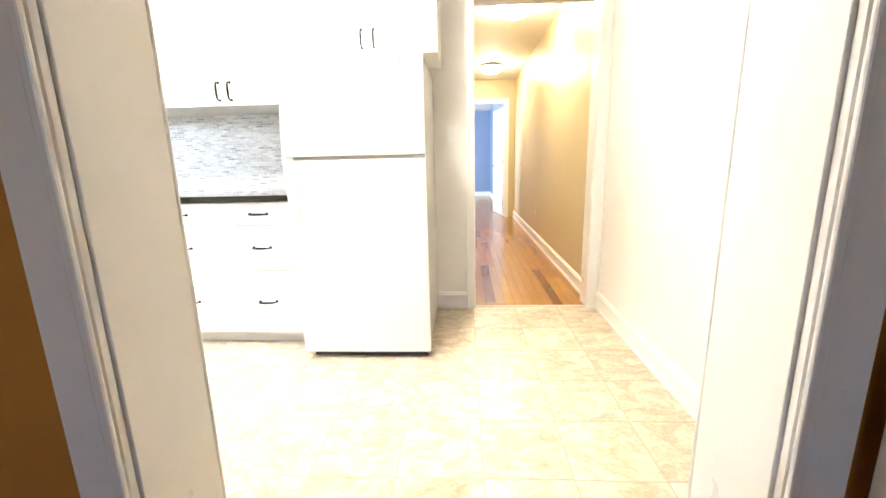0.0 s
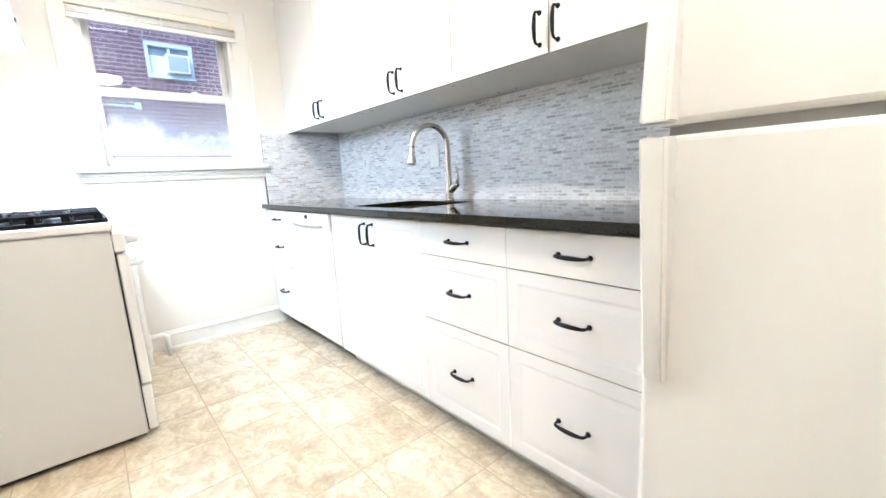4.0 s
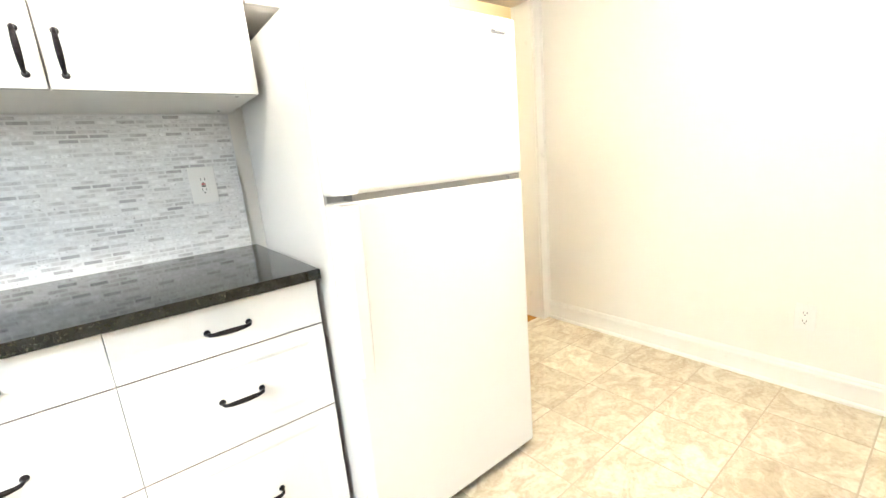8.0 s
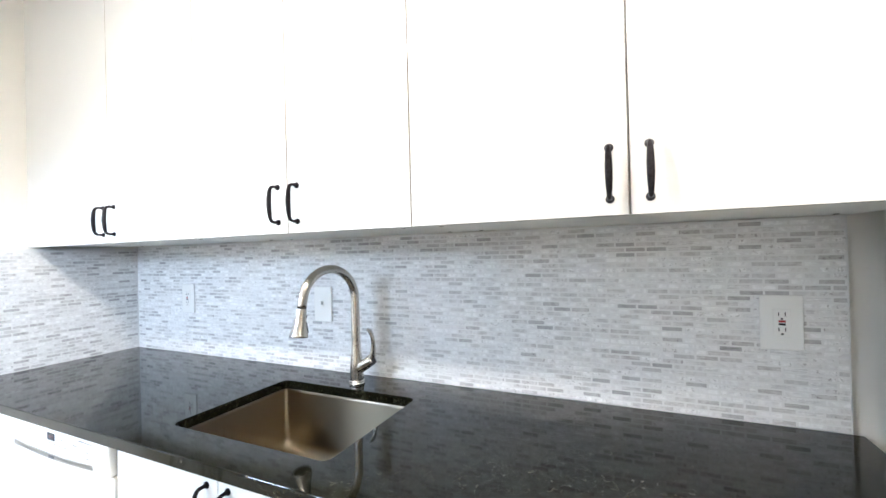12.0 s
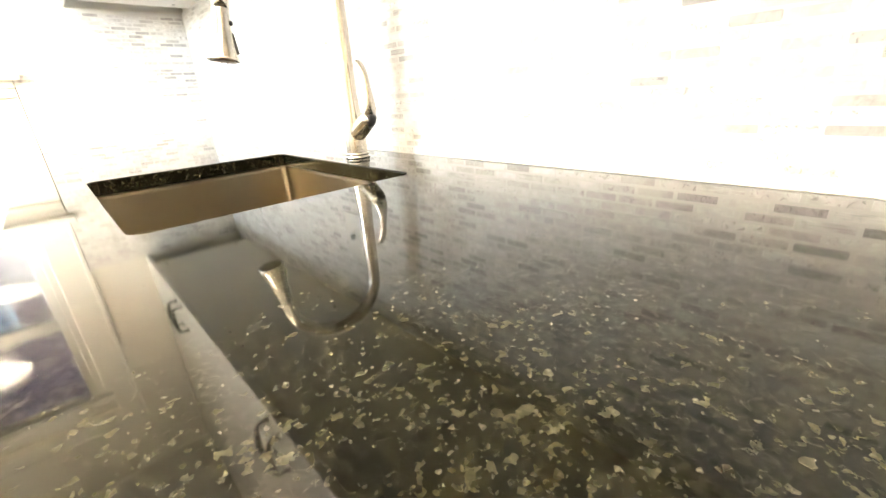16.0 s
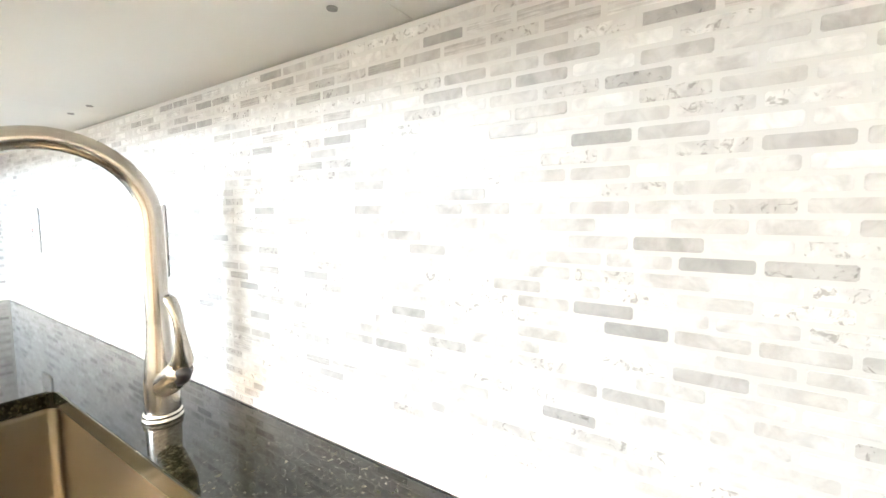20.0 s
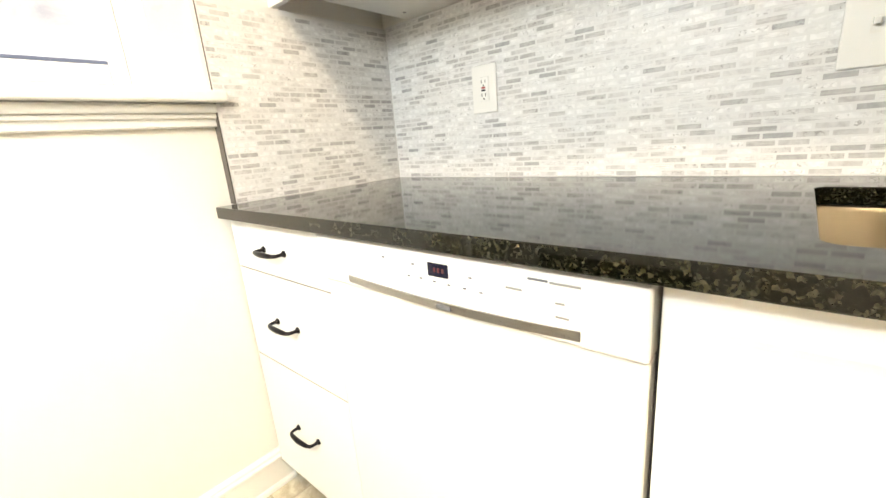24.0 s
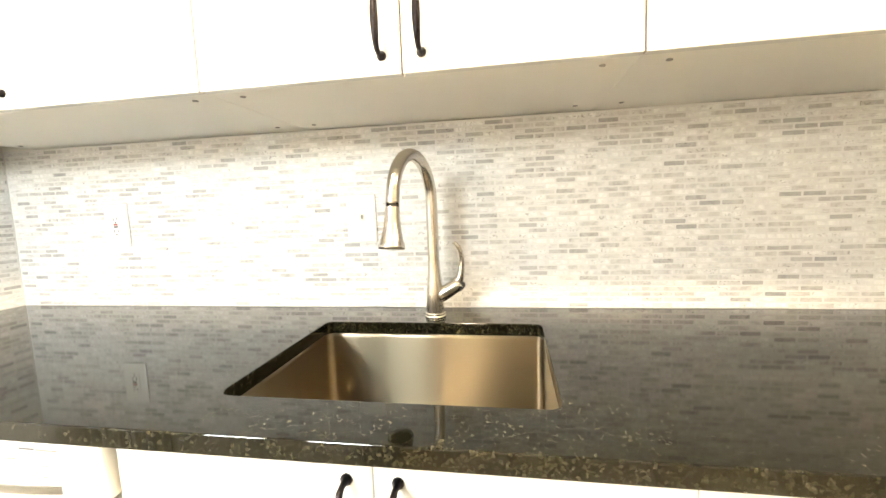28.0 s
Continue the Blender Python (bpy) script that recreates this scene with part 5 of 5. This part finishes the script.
# ---- outside ----
structure("ground", box(-400, -3.94, -300, 300, -0.6, -0.5), GROUND, "gray concrete yard between the houses", "ground")
bm = box(-3.94, 400, -300, -2.51, -0.6, -0.5)
box(-3.94, 400, 13.31, 300, -0.6, -0.5, bm=bm)
structure("ground_beyond", bm, GROUND, "gray concrete ground around the house", "ground")
OUT = -9.8
house = thing("brick_house", (OUT - 0.3, 2, -0.5), "purple-brown brick apartment house across the yard", "house")
HOLES = [(0.08, 1.55, 2.93, 3.95), (2.72, 3.46, 3.10, 3.68), (0.0, 1.16, 0.85, 1.78)]


def in_hole(y0, y1, z0, z1, pad=0.0):
    return any(y1 > a - pad and y0 < b + pad and z1 > c - pad and z0 < d + pad for a, b, c, d in HOLES)


bm = bmesh.new()
ys = sorted({-8.0, 12.0} | {v for h in HOLES for v in h[:2]})
zs = sorted({-0.5, 7.0} | {v for h in HOLES for v in h[2:]})
for a, b in zip(ys, ys[1:]):
    for c, d in zip(zs, zs[1:]):
        if not in_hole(a + 1e-4, b - 1e-4, c + 1e-4, d - 1e-4):
            box(OUT - 0.3, OUT - 0.0015, a, b, c, d, bm=bm)
house_wall = part("wall", bm, MORTAR, house)
part("roof", box(OUT - 6, OUT + 0.1, -8.1, 12.1, 7.0, 7.15, 0.02), ROOFMAT, house)
part("back_wall", box(OUT - 6, OUT - 5.8, -8, 12, -0.5, 7.0), MORTAR, house)


def house_window(y0, y1, z0, z1, bars, label):
    w = part("window", box(OUT - 0.10, OUT - 0.09, y0 + 0.05, y1 - 0.05, z0 + 0.05, z1 - 0.05), DARKGLASS, house, label)
    for a, b, c, d in ((y0, y0 + 0.055, z0, z1), (y1 - 0.055, y1, z0, z1), (y0 + 0.055, y1 - 0.055, z0, z0 + 0.055), (y0 + 0.055, y1 - 0.055, z1 - 0.055, z1)):
        part("frame", box(OUT - 0.12, OUT - 0.005, a, b, c, d, 0.006), OUTFRAME, w)
    for y in bars:
        part("mullion", box(OUT - 0.09, OUT - 0.03, y - 0.018, y + 0.018, z0 + 0.055, z1 - 0.055, 0.004), OUTFRAME, w)
    part("sill", box(OUT - 0.08, OUT + 0.05, y0 - 0.01, y1 + 0.01, z0 - 0.04, z0 - 0.001, 0.008), OUTFRAME, w)
    return w


house_window(*HOLES[0], (0.52, 1.18), "three-part sliding window with pale frames")
house_window(*HOLES[1], (3.09,), "window holding an air conditioner")
house_window(*HOLES[2], (), "low window with a pale frame")
ac_fin = painted("pale_blue_fins", (0.46, 0.54, 0.63), 0.5, 0.05, 60, 0.1)
ac = thing("air_conditioner", (OUT, 3.18, 3.15), "white window air conditioner in the house across the yard", "air conditioner")
part("case", box(OUT - 0.086, OUT + 0.16, 3.00, 3.37, 3.156, 3.47, 0.012, 2), PLASTIC, ac)
part("grille", box(OUT + 0.159, OUT + 0.166, 3.03, 3.34, 3.185, 3.44), painted("blue_gray_fins", (0.34, 0.42, 0.52), 0.5, 0.08, 60, 0.1), ac, "blue-gray fin panel")
for k in range(8):
    z = 3.195 + k * 0.03
    part("louvre", box(OUT + 0.165, OUT + 0.169, 3.04, 3.33, z, z + 0.006, 0.001), ac_fin, ac)
part("filler_panel", box(OUT - 0.086, OUT - 0.05, 2.776, 2.998, 3.156, 3.47, 0.004), OUTFRAME, ac, "pale blue side panel")
pipe = tagged(part("wall_pipe", sweep([(OUT + 0.03, 1.62, 2.55), (OUT + 0.03, 2.44, 2.55)], 0.014, 8), OUTFRAME), "thin pale conduit along the brick wall", "pipe")
tagged(part("junction_box", box(OUT - 0.004, OUT + 0.07, 2.44, 2.53, 2.50, 2.61, 0.006), OUTFRAME), "small pale junction box on the brick wall", "junction box")

# ---- pieces: floor tiles, boards, mosaic, bricks ----
rng = random.Random(4)


def shared_box(name, w, d, h, bevel, material):
    """A piece with chamfered upper edges, its corner at the origin; mosaic pieces have worn corners."""
    bm = bmesh.new()

    def ring(e, z):
        c = 0.0016 if name == "tile" else 0.0
        if not c:
            pts = [(e, e), (w - e, e), (w - e, d - e), (e, d - e)]
        else:
            pts = [(e + c, e), (w - e - c, e), (w - e, e + c), (w - e, d - e - c), (w - e - c, d - e), (e + c, d - e), (e, d - e - c), (e, e + c)]
        return [bm.verts.new((x, y, z)) for x, y in pts]

    lo, mid, top = ring(0, 0), ring(0, h - bevel), ring(bevel, h)
    n = len(top)
    for k in range(n):
        k2 = (k + 1) % n
        bm.faces.new((lo[k], lo[k2], mid[k2], mid[k]))
        bm.faces.new((mid[k], mid[k2], top[k2], top[k]))
    bm.faces.new(top)
    me = bpy.data.meshes.new(name)
    bm.to_mesh(me)
    bm.free()
    me.materials.append(material)
    return me


cache = {}


def piece(name, parent, w, d, h, bevel, material, at):
    key = (name, round(w, 4), round(d, 4))
    if key not in cache:
        cache[key] = shared_box(name, w, d, h, bevel, material)
    return placed(name, cache[key], parent, "", at)


TX, TY, G = 0.310, 0.327, 0.0056
for i in range(-14, 5):
    for j in range(-6, 4):
        x0, x1 = max(0.045 + i * TX, LEFT), min(0.045 + (i + 1) * TX, RIGHT)
        y0, y1 = max(2.505 + j * TY, NEAR), min(2.505 + (j + 1) * TY, 3.222)
        if x1 - x0 > 0.01 and y1 - y0 > 0.01:
            piece("floor_tile", kitchen_floor, x1 - x0 - G, y1 - y0 - G, 0.0035, 0.0008, VINYL, pose(x0 + G / 2, y0 + G / 2, -0.0035 + rng.uniform(0, 0.0003)))
for x0, x1 in ((IN_X0, 0.045 - TX), (0.045 - TX, 0.045), (0.045, IN_X1)):
    piece("floor_tile", kitchen_floor, x1 - x0 - G, 0.142, 0.0035, 0.0008, VINYL, pose(x0 + G / 2, 0.757, -0.0035))

bw = 0.072
DARK_BOARDS = {11: (3.25, 4.29), 4: (3.34, 4.47)}        # two reddish-brown boards by the threshold
column = 0
x = HALL_X0 - 0.035
while x < HALL_X1 - 0.005:
    xa, w = max(x, HALL_X0), min(x + bw, HALL_X1) - max(x, HALL_X0)
    runs, y = [], 3.25 - rng.uniform(0, 0.6)
    if column in DARK_BOARDS:
        d0, d1 = DARK_BOARDS[column]
        me = shared_box("floor_board", w - 0.0008, d1 - d0 - 0.0008, 0.004, 0.0006, OAK_DARK)
        placed("floor_board", me, hall_floor, "darker reddish board", pose(xa, d0, -0.004))
        if d0 > 3.26:
            runs.append((3.25, d0))
        y = d1
    while y < 13.1:
        ln = rng.choice((0.5, 0.8, 1.1, 1.4, 1.8))
        runs.append((max(y, 3.25), min(y + ln, 13.1)))
        y += ln
    for y0, y1 in runs:
        if y1 - y0 > 0.03:
            piece("floor_board", hall_floor, w - 0.0008, y1 - y0 - 0.0008, 0.004, 0.0006, WOOD, pose(xa, y0, -0.004))
    x += bw
    column += 1


def mosaic(name, face, along, a0, a1, z0, z1, near, label):
    """Grout bed with staggered marble strips; those within near are pieces of their own, the rest one joined part."""
    PX, PZ, JX, JZ = 0.0525, 0.01452, 0.0042, 0.0036
    if along == "x":
        bed = structure(name, box(a0, a1, face + 0.0003, BACK - 0.001, z0, z1), GROUT, label, "backsplash")
        m0 = Matrix(((1, 0, 0, 0), (0, 0, -1, face + 0.0016), (0, 1, 0, 0), (0, 0, 0, 1)))
    else:
        bed = structure(name, box(LEFT + 0.001, face - 0.0003, a0, a1, z0, z1), GROUT, label, "backsplash")
        m0 = Matrix(((0, 0, 1, face - 0.0016), (1, 0, 0, 0), (0, 1, 0, 0), (0, 0, 0, 1)))
    rest = bmesh.new()
    z, r = 0.9167, 0
    while z + PZ < z1:
        # running bond; the upper sheet is set a little off the lower one
        a = -1.4765 - 50 * PX + (r % 2) * PX / 2 - (0.006 if z > 1.19 else 0.0)
        a += math.floor((a0 - a) / PX) * PX
        while a < a1:
            b0, b1 = max(a, a0 + 0.001), min(a + PX, a1 - 0.001)
            if b1 - b0 > 0.008:
                w, h = b1 - b0 - JX, PZ - JZ
                if near[0] <= b0 and b1 <= near[1] and near[2] <= z <= near[3]:
                    piece("tile", bed, w, h, 0.0014, 0.0005, MARBLE, m0 @ Matrix.Translation((b0 + JX / 2, z, rng.uniform(0, 0.0004))))
                else:
                    dz = 0.0014 + rng.uniform(0, 0.0004)
                    e = 0.0006
                    lo = [rest.verts.new(m0 @ Vector(p)) for p in ((b0 + JX / 2, z, 0), (b0 + JX / 2 + w, z, 0), (b0 + JX / 2 + w, z + h, 0), (b0 + JX / 2, z + h, 0))]
                    hi = [rest.verts.new(m0 @ Vector(p)) for p in ((b0 + JX / 2 + e, z + e, dz), (b0 + JX / 2 + w - e, z + e, dz), (b0 + JX / 2 + w - e, z + h - e, dz), (b0 + JX / 2 + e, z + h - e, dz))]
                    for q in range(4):
                        rest.faces.new((lo[q], lo[(q + 1) % 4], hi[(q + 1) % 4], hi[q]))
                    rest.faces.new(hi)
            a += PX
        z += PZ
        r += 1
    ob = part("tiles", rest, MARBLE, bed)
    ob["kind"] = "stuff"
    return bed


mosaic("backsplash_north", TILE_Y, "x", TILE_X, -0.953, 0.9145, UBOT - 0.001, (-2.0, -1.46, 0.95, 1.36), "white and gray marble strip mosaic behind the counter")
mosaic("backsplash_west", TILE_X, "y", 2.585, TILE_Y, 0.9145, 1.421, (2.60, 3.05, 0.95, 1.40), "white and gray marble strip mosaic beside the window")

# shadow gap beside the west mosaic, painted as a dark strip
tagged(part("tile_edge_shadow", box(LEFT + 0.0005, TILE_X + 0.0006, 2.5815, 2.5845, 0.9145, 1.4225), painted("edge_shadow_brown", (0.10, 0.085, 0.07), 0.5, 0.1, 60, 0.1)), "thin dark strip for the shadow gap along the mosaic's edge", "edge trim")

# bricks of the house across the yard
brick_rest = bmesh.new()
count = 0
r = 0
z = 0.3
while z < 5.6:
    y = -3.2 - (0.105 if r % 2 else 0)
    while y < 6.4:
        w = 0.203 if r % 6 else 0.096
        y0, y1, z0, z1 = y, y + w, z, z + 0.061
        for a, b, c, d in HOLES:
            if z1 > c and z0 < d and y0 < a < y1:
                y1 = a - 0.004
            elif z1 > c and z0 < d and y0 < b < y1:
                y0 = b + 0.004
        if y1 - y0 > 0.02 and not in_hole(y0, y1, z0, z1):
            dx = rng.uniform(0, 0.003)
            if 1.2 < y < 3.9 and 2.0 < z < 4.4 and count < 300:
                piece("brick", house_wall, round(y1 - y0, 3), 0.061, 0.012, 0.002, BRICK, Matrix(((0, 0, 1, OUT - 0.009 + dx), (1, 0, 0, y0), (0, 1, 0, z0), (0, 0, 0, 1))))
                count += 1
            else:
                x0, x1 = OUT - 0.009, OUT + 0.003 + dx
                lo = [brick_rest.verts.new(p) for p in ((x0, y0, z0), (x0, y1, z0), (x0, y1, z1), (x0, y0, z1))]
                hi = [brick_rest.verts.new(p) for p in ((x1, y0 + 0.002, z0 + 0.002), (x1, y1 - 0.002, z0 + 0.002), (x1, y1 - 0.002, z1 - 0.002), (x1, y0 + 0.002, z1 - 0.002))]
                for q in range(4):
                    brick_rest.faces.new((lo[q], lo[(q + 1) % 4], hi[(q + 1) % 4], hi[q]))
                brick_rest.faces.new(hi)
        y += w + 0.012
    z += 0.0725
    r += 1
part("bricks", brick_rest, BRICK, house_wall)["kind"] = "stuff"
